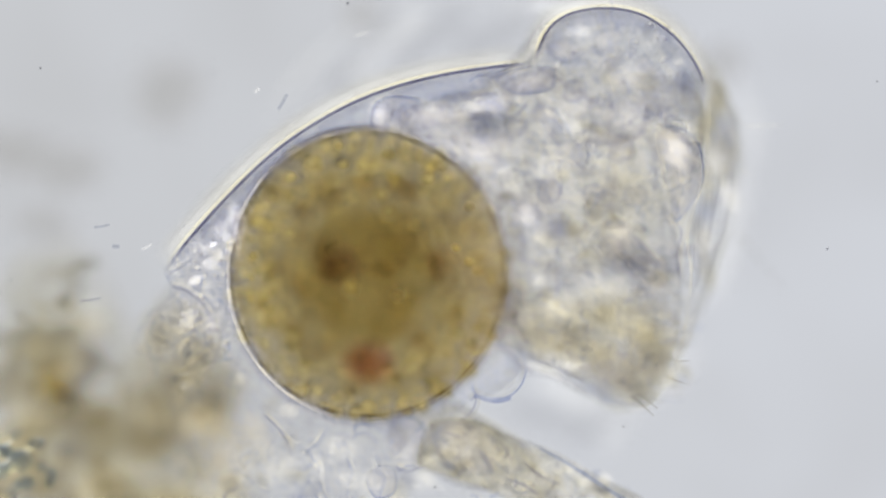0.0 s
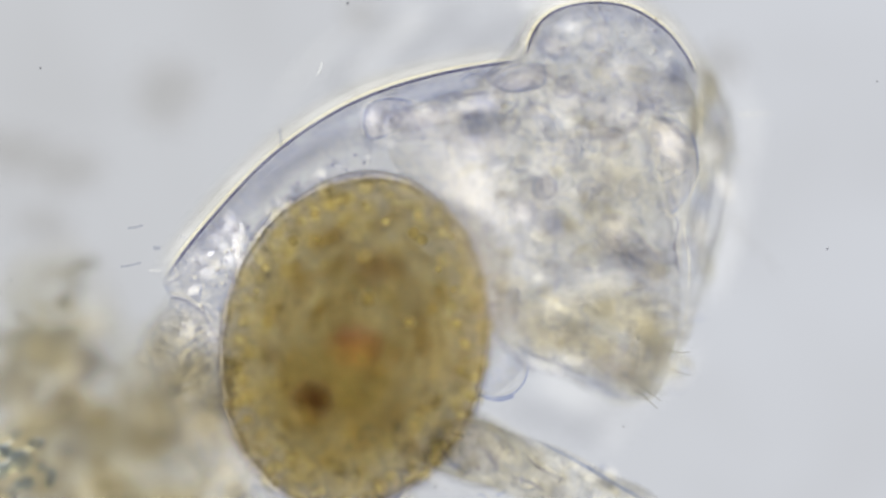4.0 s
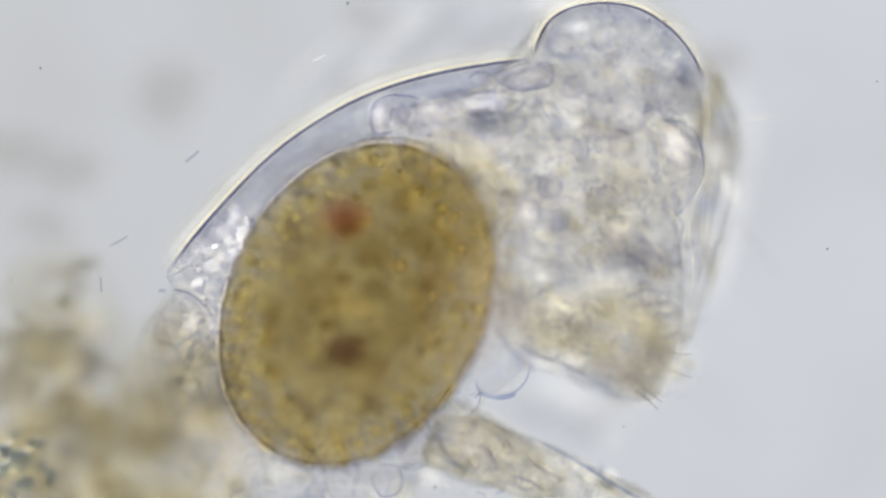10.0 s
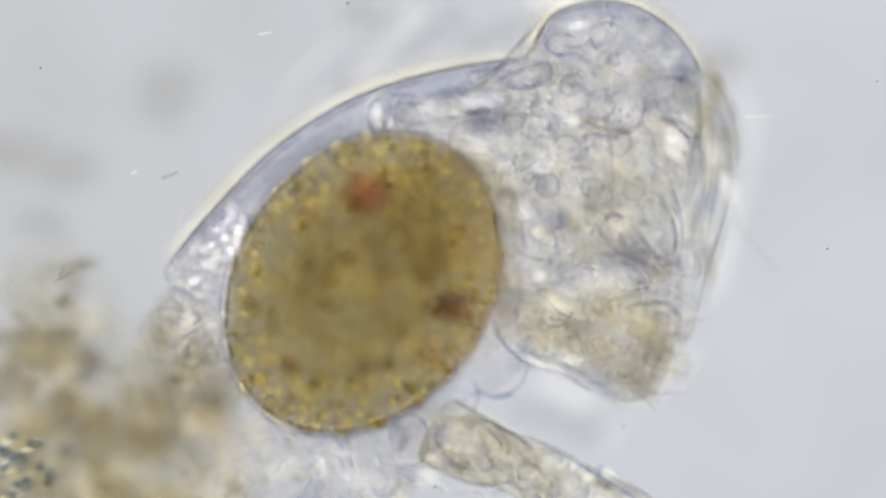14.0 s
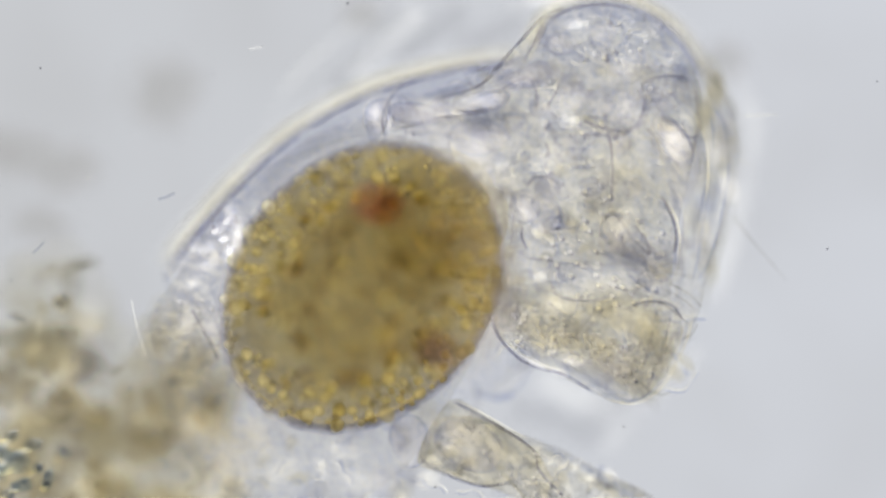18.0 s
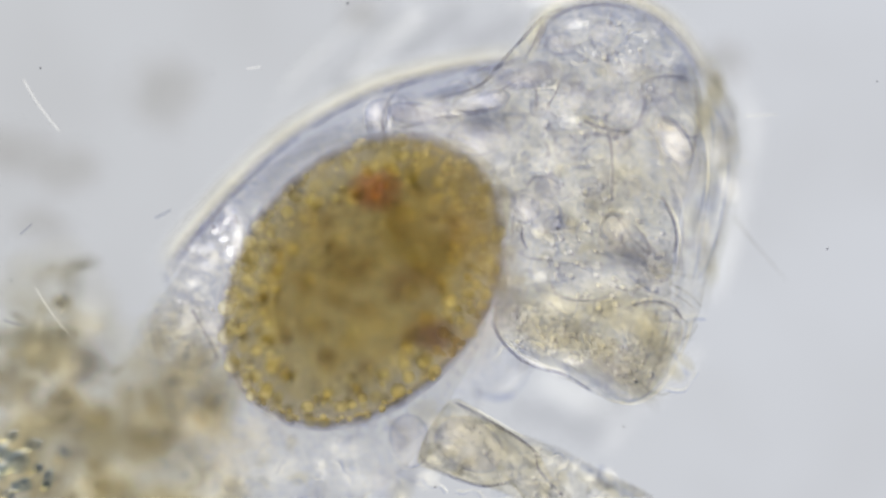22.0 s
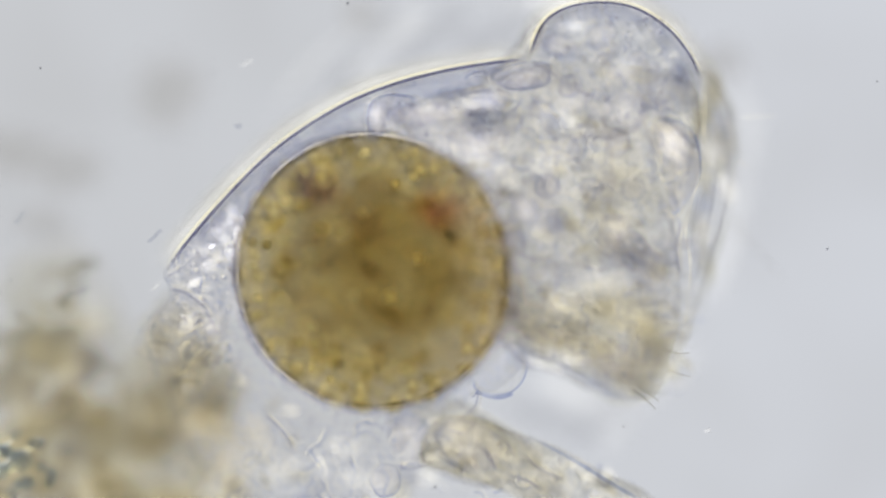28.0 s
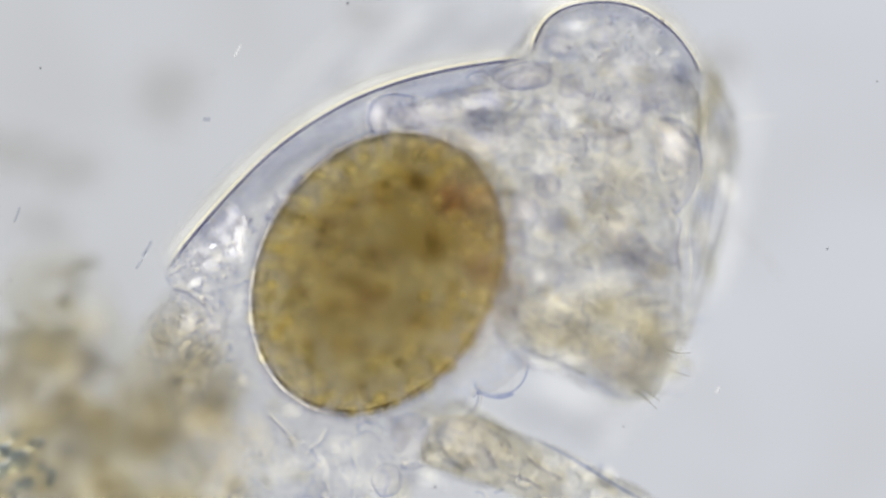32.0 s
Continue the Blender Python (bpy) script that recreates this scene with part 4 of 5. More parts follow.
# folds seen at the lower level, with painted pale fringes
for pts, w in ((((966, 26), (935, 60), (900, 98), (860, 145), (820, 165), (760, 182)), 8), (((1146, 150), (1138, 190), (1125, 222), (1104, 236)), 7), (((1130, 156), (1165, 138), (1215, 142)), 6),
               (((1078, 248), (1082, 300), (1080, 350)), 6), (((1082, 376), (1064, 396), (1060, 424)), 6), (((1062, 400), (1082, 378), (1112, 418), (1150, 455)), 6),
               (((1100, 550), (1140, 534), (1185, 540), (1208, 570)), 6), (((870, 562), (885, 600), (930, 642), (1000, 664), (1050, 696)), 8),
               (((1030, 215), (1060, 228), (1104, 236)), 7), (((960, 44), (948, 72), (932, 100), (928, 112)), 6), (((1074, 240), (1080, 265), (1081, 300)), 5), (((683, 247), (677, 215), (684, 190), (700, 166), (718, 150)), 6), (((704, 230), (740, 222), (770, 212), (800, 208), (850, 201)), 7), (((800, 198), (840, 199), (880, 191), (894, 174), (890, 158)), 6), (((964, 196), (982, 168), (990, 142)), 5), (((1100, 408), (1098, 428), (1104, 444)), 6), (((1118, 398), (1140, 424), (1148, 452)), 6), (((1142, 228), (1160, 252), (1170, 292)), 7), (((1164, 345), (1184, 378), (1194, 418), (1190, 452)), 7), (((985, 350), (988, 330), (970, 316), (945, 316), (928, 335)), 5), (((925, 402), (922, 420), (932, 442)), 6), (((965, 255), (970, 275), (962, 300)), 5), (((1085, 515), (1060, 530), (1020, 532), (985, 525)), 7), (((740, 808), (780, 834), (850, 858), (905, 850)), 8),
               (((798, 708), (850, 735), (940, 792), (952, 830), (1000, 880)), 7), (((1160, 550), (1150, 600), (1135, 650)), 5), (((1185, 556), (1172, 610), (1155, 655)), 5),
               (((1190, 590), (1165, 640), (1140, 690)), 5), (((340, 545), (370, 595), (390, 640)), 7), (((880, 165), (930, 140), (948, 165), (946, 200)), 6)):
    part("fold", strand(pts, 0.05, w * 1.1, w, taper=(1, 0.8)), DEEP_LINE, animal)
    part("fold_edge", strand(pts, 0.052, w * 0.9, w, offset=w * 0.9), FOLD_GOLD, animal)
# yellow fringe of the head's outline, painted as thin strips
part("head_edge", strand(((1243, 140), (1248, 190), (1244, 250), (1240, 300), (1214, 400), (1222, 470), (1214, 560), (1196, 630), (1165, 700)), 0.29, 9, 6, n=60), FOLD_GOLD, animal, "pale golden fringe painted along the head")
for pts in (((1165, 345), (1188, 378), (1200, 420), (1196, 470), (1190, 500)), ((1226, 545), (1212, 600), (1190, 650), (1160, 692), (1118, 714), (1070, 704)), ((1190, 165), (1222, 200), (1246, 250), (1250, 320), (1240, 400))):
    part("head_edge", strand(pts, 0.06, 7, 6, n=50), LOW_GOLD, animal, "pale golden fringe painted along the head")
    part("head_line", strand(pts, 0.058, 6, 6, n=50, offset=-6), FIBRE, animal)
part("veil_edge", strand(((1240, 120), (1272, 150), (1298, 210), (1305, 285), (1290, 370), (1262, 460), (1236, 560)), 0.14, 30, 6, n=60), VEIL_LINE_M, animal, "faint edge of the veil")
for k, (du, z, m) in enumerate(((-8, 0.2, SOFT_GREY), (-20, 0.1, SOFT_WHITE), (-32, 0.24, SOFT_GREY), (-44, 0.05, FIBRE), (-14, 0.02, FIBRE))):
    part("veil_fold", strand(((1250 + du * 0.2, 150 + 8 * k), (1284 + du * 0.6, 220), (1300 + du, 300), (1288 + du, 380), (1262 + du * 0.7, 460), (1236 + du * 0.4, 540 - 10 * k)), z, 8, 5, n=50), m, animal)
part("foot_edge", strand(((940, 775), (1000, 806), (1060, 842), (1110, 872), (1170, 905)), 0.26, 10, 6, n=50), FOOT_RIM, animal, "dark blue upper edge of the foot")
# white halo beside the foot's edge, painted as a pale strip
part("foot_sheath", strand(((890, 758), (960, 785), (1030, 825), (1100, 868), (1170, 905)), 0.24, 34, 6, n=50, offset=-20), WHITE_BAND, animal, "bright halo painted along the foot")
# the fan of fine pleats at the mouth, pale and dark by turns
for k in range(11):
    f = k / 10
    pts = ((1128 + 74 * f, 548 + 22 * f), (1120 + 72 * f, 590 + 24 * f), (1098 + 76 * f, 640 + 22 * f))
    part("pleat", strand(pts, (0.2, 0.08, 0.17)[k % 3], 6, 6, n=20, taper=(0.6, 1)), FIBRE, animal)
    part("pleat_edge", strand(pts, (0.205, 0.085, 0.175)[k % 3], 7, 6, n=20, offset=5), FOLD_GOLD, animal)
# fine wisps and fibres, their bright side painted as an offset line
rng = random.Random(33)


def wisp(u, v, z, length, turn, w):
    a = radians(turn)
    pts = [(u, v)]
    for k in range(4):
        a += rng.uniform(-0.9, 0.9)
        pts.append((pts[-1][0] + math.cos(a) * length / 3, pts[-1][1] + math.sin(a) * length / 3))
    part("fibre", strand(pts, z, w * 1.2, w, n=16, sides=6), FIBRE, animal)
    part("fibre_edge", strand(pts, z + 0.002, w, w, n=16, sides=6, offset=w), FOLD_GOLD, animal)


for i in range(150):
    u, v = rng.uniform(840, 1210), rng.uniform(30, 690)
    if v < 130 and (u - 1085) ** 2 + (v - 120) ** 2 > 115 ** 2 or u < 900 and v > 300 or (v > 620 and u < 1010):
        continue
    if (u - 1085) ** 2 + (v - 120) ** 2 > 90 ** 2 and v < 160 and u > 1000 or u > 1170:
        continue
    z = rng.choice((0.31, 0.33, 0.28, 0.2, 0.16, 0.04, 0.07, 0.02))
    wisp(u, v, z if v < 400 or z < 0.1 else z - 0.28, rng.uniform(24, 80), rng.uniform(0, 360), rng.uniform(3.5, 7))
for i in range(26):
    wisp(rng.uniform(305, 410), rng.uniform(430, 640), rng.choice((0.32, 0.3, 0.02)), rng.uniform(10, 40), rng.uniform(-60, 60), rng.uniform(3.5, 6))
for i in range(34):
    u = rng.uniform(420, 1000)
    wisp(u, 770 + max(0, u - 760) * 0.3 + rng.uniform(-30, 90), rng.choice((0.3, 0.26, 0.0)), rng.uniform(12, 50), rng.uniform(0, 360), rng.uniform(3.5, 7))
for i in range(30):
    f = rng.uniform(0.1, 0.95)
    wisp(330 + 560 * f + rng.uniform(-10, 40), 440 - 420 * f + 110 * f * f + rng.uniform(30, 60), rng.choice((0.31, 0.3, 0.05)), rng.uniform(8, 26), rng.uniform(-60, 10), rng.uniform(3, 5))
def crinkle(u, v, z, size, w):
    """A kinked hair-thin ridge, its bright and dark sides painted as two lines."""
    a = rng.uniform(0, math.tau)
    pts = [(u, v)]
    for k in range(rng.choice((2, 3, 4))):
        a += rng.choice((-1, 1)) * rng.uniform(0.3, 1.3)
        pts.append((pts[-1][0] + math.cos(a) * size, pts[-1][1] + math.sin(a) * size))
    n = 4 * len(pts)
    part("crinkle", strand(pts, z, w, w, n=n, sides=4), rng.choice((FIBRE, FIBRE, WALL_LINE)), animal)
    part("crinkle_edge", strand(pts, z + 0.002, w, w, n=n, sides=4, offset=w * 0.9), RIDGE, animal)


# painted bright side of the crinkles
RIDGE = band("ridge_highlight", (1, 1, 1), 1.2, 0.115, glow=(1.0, 0.97, 0.86), uneven=9, least=0.2)
LEVELS = (0.05, 0.06, 0.10, 0.12, 0.17, 0.2, 0.23, 0.25, 0.30, 0.32)
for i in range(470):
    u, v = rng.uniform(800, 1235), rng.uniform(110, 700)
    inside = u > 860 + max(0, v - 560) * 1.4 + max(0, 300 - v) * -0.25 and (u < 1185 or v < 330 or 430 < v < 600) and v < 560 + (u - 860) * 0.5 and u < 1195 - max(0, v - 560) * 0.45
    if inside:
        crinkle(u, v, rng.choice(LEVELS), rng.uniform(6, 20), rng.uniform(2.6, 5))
for i in range(170):
    u, v = rng.uniform(850, 1225), rng.uniform(60, 340)
    if v > 130 or (u - 1088) ** 2 + (v - 120) ** 2 < 105 ** 2:
        crinkle(u, v, rng.choice((0.04, 0.05, 0.06, 0.11, 0.14, 0.18, 0.24)), rng.uniform(4, 14), rng.uniform(2.6, 4.6))
for i in range(60):
    u, v = rng.uniform(600, 860), rng.uniform(165, 235)
    if v > 330 - u * 0.2:
        crinkle(u, v, rng.choice((0.05, 0.14, 0.17)), rng.uniform(5, 14), rng.uniform(3, 5))
for i in range(60):
    a, r = rng.uniform(0, math.tau), 105 * math.sqrt(rng.random())
    crinkle(1088 + r * math.cos(a), 110 + 0.85 * r * math.sin(a), rng.choice(LEVELS), rng.uniform(3, 10), rng.uniform(2.4, 4))
for i in range(30):
    crinkle(rng.uniform(310, 430), rng.uniform(400, 640), rng.choice((0.06, 0.12, 0.2, 0.24)), rng.uniform(4, 13), rng.uniform(2.6, 5))
for i in range(60):
    u = rng.uniform(740, 1090)
    crinkle(u, 765 + max(0, u - 760) * 0.3 + rng.uniform(-25, 50), rng.choice((0.02, 0.06, 0.12, 0.24)), rng.uniform(4, 14), rng.uniform(2.6, 5))
for i in range(50):
    crinkle(rng.uniform(400, 760), rng.uniform(770, 880), rng.choice(LEVELS), rng.uniform(5, 18), rng.uniform(3, 6))
# wrinkles fanning over the tail fold, a pale fringe painted along each
for i in range(18):
    f = rng.uniform(0, 1)
    u, v = 335 + 90 * f + rng.uniform(-20, 20), 555 + 60 * f + rng.uniform(-30, 30)
    l = rng.uniform(30, 90)
    pts = ((u, v), (u - l * 0.45, v + l * 0.2 + rng.uniform(-6, 6)), (u - l, v + l * (0.3 + 0.6 * f)))
    z = rng.choice((0.24, 0.2, 0.12, 0.06))
    part("wrinkle", strand(pts, z, 6, 5, n=18, sides=6, taper=(1, 0.5)), FIBRE, animal)
    part("wrinkle_edge", strand(pts, z + 0.002, 6, 5, n=18, sides=6, offset=5), FOLD_GOLD, animal)
# bristles and cilia
for pts, w, z in ((((1312, 208), (1345, 207), (1376, 205)), 3, 0.14), (((1300, 282), (1320, 292), (1334, 300)), 3, 0.14), (((1118, 688), (1140, 705), (1162, 726)), 5, 0.3),
                  (((1130, 684), (1150, 698), (1168, 712)), 4, 0.3), 
                  (((1175, 618), (1200, 626), (1222, 625)), 3, 0.3), (((1180, 652), (1202, 662), (1224, 668)), 3, 0.3), (((1172, 480), (1205, 488), (1232, 492)), 3, 0.12), (((1170, 510), (1205, 530), (1228, 548)), 3, 0.1),
                  (((1150, 690), (1168, 698), (1182, 694)), 3, 0.12), (((1180, 500), (1215, 520), (1240, 545)), 3, 0.02), (((1290, 380), (1330, 430), (1390, 500)), 3, -0.12),
                  (((1205, 600), (1222, 590), (1232, 572)), 3, 0.0), (((1160, 530), (1200, 560), (1222, 580)), 3, 0.0)):
    part("bristle", strand(pts, z, w * 1.4, w, taper=(1, 0.5)), FOLD_GOLD if pts[0][0] > 1299 else THREAD, animal)

# ---- detritus ----
heap = thing("detritus_heap", at(150, 750, SLIDE), "soft grey-brown heap of detritus on the slide", "detritus")
rng = random.Random(11)


def in_heap():
    """A random place within the heap's plan."""
    while True:
        u, v = rng.uniform(-40, 400), rng.uniform(470, 960)
        top = 640 if u > 190 else 470 + abs(u - 100) * 0.9 if u > 60 else 560
        if v > top + rng.uniform(-10, 90):
            return u, v


for i in range(34):
    u, v = in_heap()
    r = rng.uniform(0.10, 0.24)
    part("clump", lump(at(u, v, rng.uniform(-0.60, -0.45)), (r, r * rng.uniform(0.6, 1), 0.12), i, 1.1, 3, rng.uniform(0, 3)), DEBRIS, heap)
D_SOFT = cloud("brown_mush", (0.905, 0.883, 0.82), None, 1.0, 0.8)
D_PALE = cloud("pale_mush", (1, 1, 1), (0.95, 0.90, 0.72), 0.08)
D_BIT = cloud("dark_flake", (0.875, 0.87, 0.85), None, 1.1, 1.0)
D_GOLD = cloud("gold_grain_fringe", (1, 1, 1), (1.0, 0.88, 0.45), 0.14, 0.8, 1.0)
D_GREY = cloud("grey_mush", (0.91, 0.902, 0.895), None, 1.0, 0.8)
D_DARK = cloud("blue_black_grain", (0.72, 0.77, 0.85), None, 1.4, 1.0, 1.0)
for i in range(90):
    u, v = in_heap()
    a = rng.uniform(20, 76)
    cell(u, v, rng.uniform(-0.6, -0.2), a, a * rng.uniform(0.4, 0.9), rng.choice((D_SOFT, D_GREY, D_SOFT, D_PALE)), rng.uniform(0, 180), heap, "flake")
for u, v, a, b, t, z in ((270, 775, 60, 90, 30, -0.3), (240, 720, 120, 60, 20, -0.35), (130, 640, 70, 40, 0, -0.3), (60, 640, 70, 50, 0, -0.3), (110, 480, 60, 30, 10, -0.4), (115, 535, 24, 20, 0, -0.12),
                         (200, 780, 110, 60, 0, -0.4), (330, 660, 60, 40, 20, -0.2), (30, 690, 60, 40, 0, -0.3)):
    cell(u, v, z, a, b, D_SOFT, t, heap, "flake")
for i in range(90):
    u, v = in_heap()
    a = rng.uniform(7, 22)
    cell(u, v, rng.uniform(-0.3, -0.04) - (0.25 if u > 190 else 0.1), a, a * rng.uniform(0.4, 0.9), rng.choice((D_BIT, D_GREY, D_PALE, D_BIT, D_PALE)), rng.uniform(0, 180), heap, "flake")
for u, v, a, b, t in ((300, 690, 90, 70, 20), (260, 660, 60, 60, 0), (350, 720, 70, 60, 0), (275, 775, 80, 70, 30), (262, 790, 60, 56, 0), (330, 690, 60, 50, 0)):
    cell(u, v, -0.3, a, b, D_SOFT, t, heap, "flake")
for u, v, a, b, t in ((150, 466, 42, 20, 10), (112, 534, 24, 20, 0), (60, 590, 40, 26, 0), (22, 600, 34, 22, 0), (130, 500, 30, 40, 20)):
    cell(u, v, -0.14, a, b, D_BIT, t, heap, "flake")
# soft grains on top of the heap
for i in range(90):
    u, v = in_heap()
    a = rng.uniform(8, 24)
    cell(u, v, rng.uniform(-0.1, 0.06) - (0.3 if u > 190 else 0.12), a, a * rng.uniform(0.5, 1), rng.choice((C_TAN, D_GREY, D_PALE, C_TAN, C_GREY)), rng.uniform(0, 180), heap, "flake")
# fine threads and rims among the flakes
for i in range(26):
    u, v = in_heap()
    r, a0 = rng.uniform(6, 24), rng.uniform(0, 6.3)
    pts = [(u + math.cos(a0 + k * 0.8) * r * rng.uniform(0.7, 1.2), v + math.sin(a0 + k * 0.8) * r * 0.7) for k in range(rng.choice((3, 4, 5)))]
    z = rng.uniform(-0.02, 0.1)
    part("thread", strand(pts, z, 6, 5, n=18, sides=6), FIBRE, heap)
for u, v, a, b, t in ((112, 534, 14, 12, 0), (150, 470, 26, 12, 15), (118, 590, 34, 20, -10), (172, 640, 40, 24, -20), (36, 560, 24, 10, -30), (60, 680, 26, 16, 0), (210, 655, 20, 12, 40)):
    cell(u, v, -0.04, a, b, D_BIT, t, heap, "flake")
grains = thing("grain_cluster", at(40, 820, SLIDE), "cluster of dark blue grains with painted golden fringes in the detritus", "grains")
GRAIN_SOFT = cloud("grey_blue_grain", (0.76, 0.79, 0.85), None, 1.2, 1.0, 1.4)
PEARL = cloud("pale_grain_highlight", (1, 1, 1), (0.95, 1.0, 1.0), 0.08, 0.8, 1.2)
for u, v, a, b, t, z, m in ((6, 797, 22, 13, 30, 0.2, D_DARK), (36, 815, 30, 20, 15, 0.12, D_DARK), (3, 832, 22, 15, 40, 0.2, D_DARK), (46, 856, 24, 13, 20, 0.08, D_DARK),
                            (64, 786, 22, 10, -10, 0.18, GRAIN_SOFT), (90, 846, 13, 20, -15, 0.04, D_DARK), (24, 770, 18, 10, 10, 0.0, GRAIN_SOFT), (72, 826, 16, 10, 30, 0.0, GRAIN_SOFT),
                            (118, 800, 20, 12, 0, -0.2, GRAIN_SOFT), (20, 872, 18, 9, 0, 0.1, GRAIN_SOFT)):
    cell(u, v, z, a * 0.9, b * 1.3, m, t, grains, "grain", 0.7)
    for k in range(2):
        cell(u + a * rng.uniform(-0.6, 0.6), v + b * rng.uniform(-0.6, 0.6), z + rng.uniform(-0.03, 0.03), a * rng.uniform(0.3, 0.6), b * rng.uniform(0.4, 0.8), rng.choice((m, GRAIN_SOFT)), rng.uniform(0, 180), grains, "grain", 0.7)
    # colour fringe and highlight of each grain, painted as offset discs
    cell(u - a * 0.6, v + b * 0.8, z - 0.02, a * 0.8, b * 0.5, D_GOLD, t, grains, "grain", 0.7)
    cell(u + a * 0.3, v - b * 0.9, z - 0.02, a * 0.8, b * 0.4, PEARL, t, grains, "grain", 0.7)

# ---- blurred specks and strands in the water ----
W_GREY = cloud("out_of_focus_speck", (0.91, 0.90, 0.885), None, 1.0, 0.3, 1.0)
for u, v, a, b in ((290, 165, 95, 90), (30, 270, 90, 60), (120, 300, 80, 60), (1275, 112, 60, 55), (640, 30, 60, 40), (80, 400, 70, 50)):
    tagged(cell(u, v, -0.62, a, b, W_GREY, 0, None, "speck", 0.2), "blurred pale brown speck on the slide", "speck", "specks on the slide")
# the white strand at (960, 4) only paints a highlight beside the lobe
for pts, w, m in ((((470, 230), (520, 145), (580, 85), (645, 40)), 14, SOFT_WHITE), (((590, 170), (650, 90), (720, 20)), 44, SOFT_GREY), (((620, 150), (690, 70), (750, 20)), 50, SOFT_WHITE),
                  (((690, 120), (760, 60), (830, 20)), 46, SOFT_GREY), (((800, 95), (880, 60), (960, 10)), 50, SOFT_GREY), (((900, 20), (960, 4), (1010, 0)), 40, WHITE_BAND), (((1030, 770), (1110, 690), (1200, 640)), 60, SOFT_GREY),
                  (((950, 660), (1020, 700), (1100, 730)), 60, SOFT_WHITE), (((1060, 800), (1150, 700), (1240, 610)), 36, SOFT_WHITE), (((900, 720), (980, 740), (1060, 790)), 50, SOFT_GREY),
                  (((1320, 290), (1290, 420), (1250, 540)), 46, SOFT_WHITE), (((1290, 130), (1330, 220), (1320, 290)), 40, SOFT_WHITE)):
    tagged(part("slime_strand", strand(pts, -0.52, w * 1.35, 8, n=40), m, None), "faint blurred slime strand drifting in the water", "slime strand", "slime strands")
dust = []
DUST = cloud("dark_dust", (0.45, 0.45, 0.48), None, 1.5, 0.2, 1.0)
for u, v, r in ((1464, 441, 4), (72, 121, 4), (20, 496, 4), (351, 675, 4.5), (615, 6, 5), (682, 480, 3), (1036, 317, 3.5), (1103, 755, 3.5), (1552, 145, 3), (770, 862, 4), (376, 131, 2.5)):
    dust.append(tagged(cell(u, v, FOCUS, r * 0.62, r * 0.62, DUST, 0, None, "dust_speck", 0.8), "tiny dark dust speck on the objective", "dust", "dust specks"))

# ---- drifting cells ----
alga = thing("round_alga", at(95, 680, -0.5), "small round golden-green alga drifting in the water", "alga")
part("cell_wall", lump(at(95, 680, -0.5), (0.082, 0.082, 0.082), 1, 0.03, 4), glassy("alga_wall", (0.80, 0.74, 0.36), 1.07), alga)
part("chloroplast", lump(at(98, 678, -0.5), (0.045, 0.05, 0.045), 3, 0.3, 3), pigment("alga_green", (0.95, 0.80, 0.15), (0.8, 0.62, 0.12), 20, 40), alga, "golden chloroplast")
ROD_DARK = band("bacterium_dark", (0.83, 0.84, 0.88), 0.8, 1.0)
ROD_PALE = band("bacterium_pale", (1, 1, 1), 0.8, 0.07, glow=(0.98, 0.97, 0.92))
# length, width, tone, then seconds with u, v and direction
RODS = ((26, 6, 1, ((0, 640, 60, 20), (5, 560, 130, 80), (6, 557, 145, 85), (7.5, 540, 200, 40), (9, 575, 143, 30), (14, 470, 60, 10), (23, 450, 124, 10), (32, 420, 90, 60))),
        (34, 7, 0, ((0, 500, 180, 60), (6, 485, 262, 100), (9, 365, 272, 50), (16, 300, 330, 20), (32, 260, 440, 60))),
        (30, 5, 0, ((0, 180, 400, 10), (6, 250, 405, 15), (9, 200, 505, 95), (20, 60, 420, 40), (32, 30, 380, 70))),
        (120, 7, 1, ((0, -260, -80, -40), (16, -160, 60, -45), (20, -80, 250, -60), (21.2, 30, 215, -58), (22, 78, 188, -55), (23, 45, 173, -50), (24, 8, 172, -40), (25, -140, 180, -40), (32, -300, 500, -20))),
        (110, 6, 1, ((0, -500, 620, 30), (16, -200, 600, -60), (18, 250, 580, -75), (20, 232, 535, -70), (23, 25, 565, -45), (32, -150, 700, 0))),
        (40, 5, 0, ((0, 160, 530, 8), (2, 190, 532, 8), (6, 255, 405, 20), (13, 140, 470, 30), (20, 20, 575, -20), (32, 250, 460, 60))),
        (14, 9, 0, ((0, 205, 436, 0), (6, 290, 445, 0), (7, 270, 452, 0), (13, 330, 560, 0), (23, 455, 297, 0), (32, 366, 211, 0))),
        (12, 8, 1, ((0, 455, 160, 40), (9, 1318, 568, 0), (13, 298, 305, 40), (19, 160, 322, 30), (28, 1252, 762, 20), (32, 1270, 690, 60))),
        (22, 6, 1, ((0, 260, 437, 30), (2, 295, 440, 20), (9, 190, 610, -50), (20, 300, 585, 0), (32, 255, 455, 60))))
rods = []
for k, (length, width, tone, rows) in enumerate(RODS):
    t, u, v, a = rows[0]
    rod = part("bacterium", strand([(MID_U - length / 2, MID_V), (MID_U, MID_V + length * 0.03), (MID_U + length / 2, MID_V)], FOCUS, width, width, n=14), (ROD_DARK, ROD_PALE)[tone], None)
    rod.data.transform(Matrix.Translation((0, 0, -FOCUS)))
    tagged(rod, ("thin dark rod-shaped bacterium drifting in the water", "thin pale rod-shaped bacterium drifting in the water")[tone], "bacterium", "drifting bacteria")
    rods.append((rod, rows))

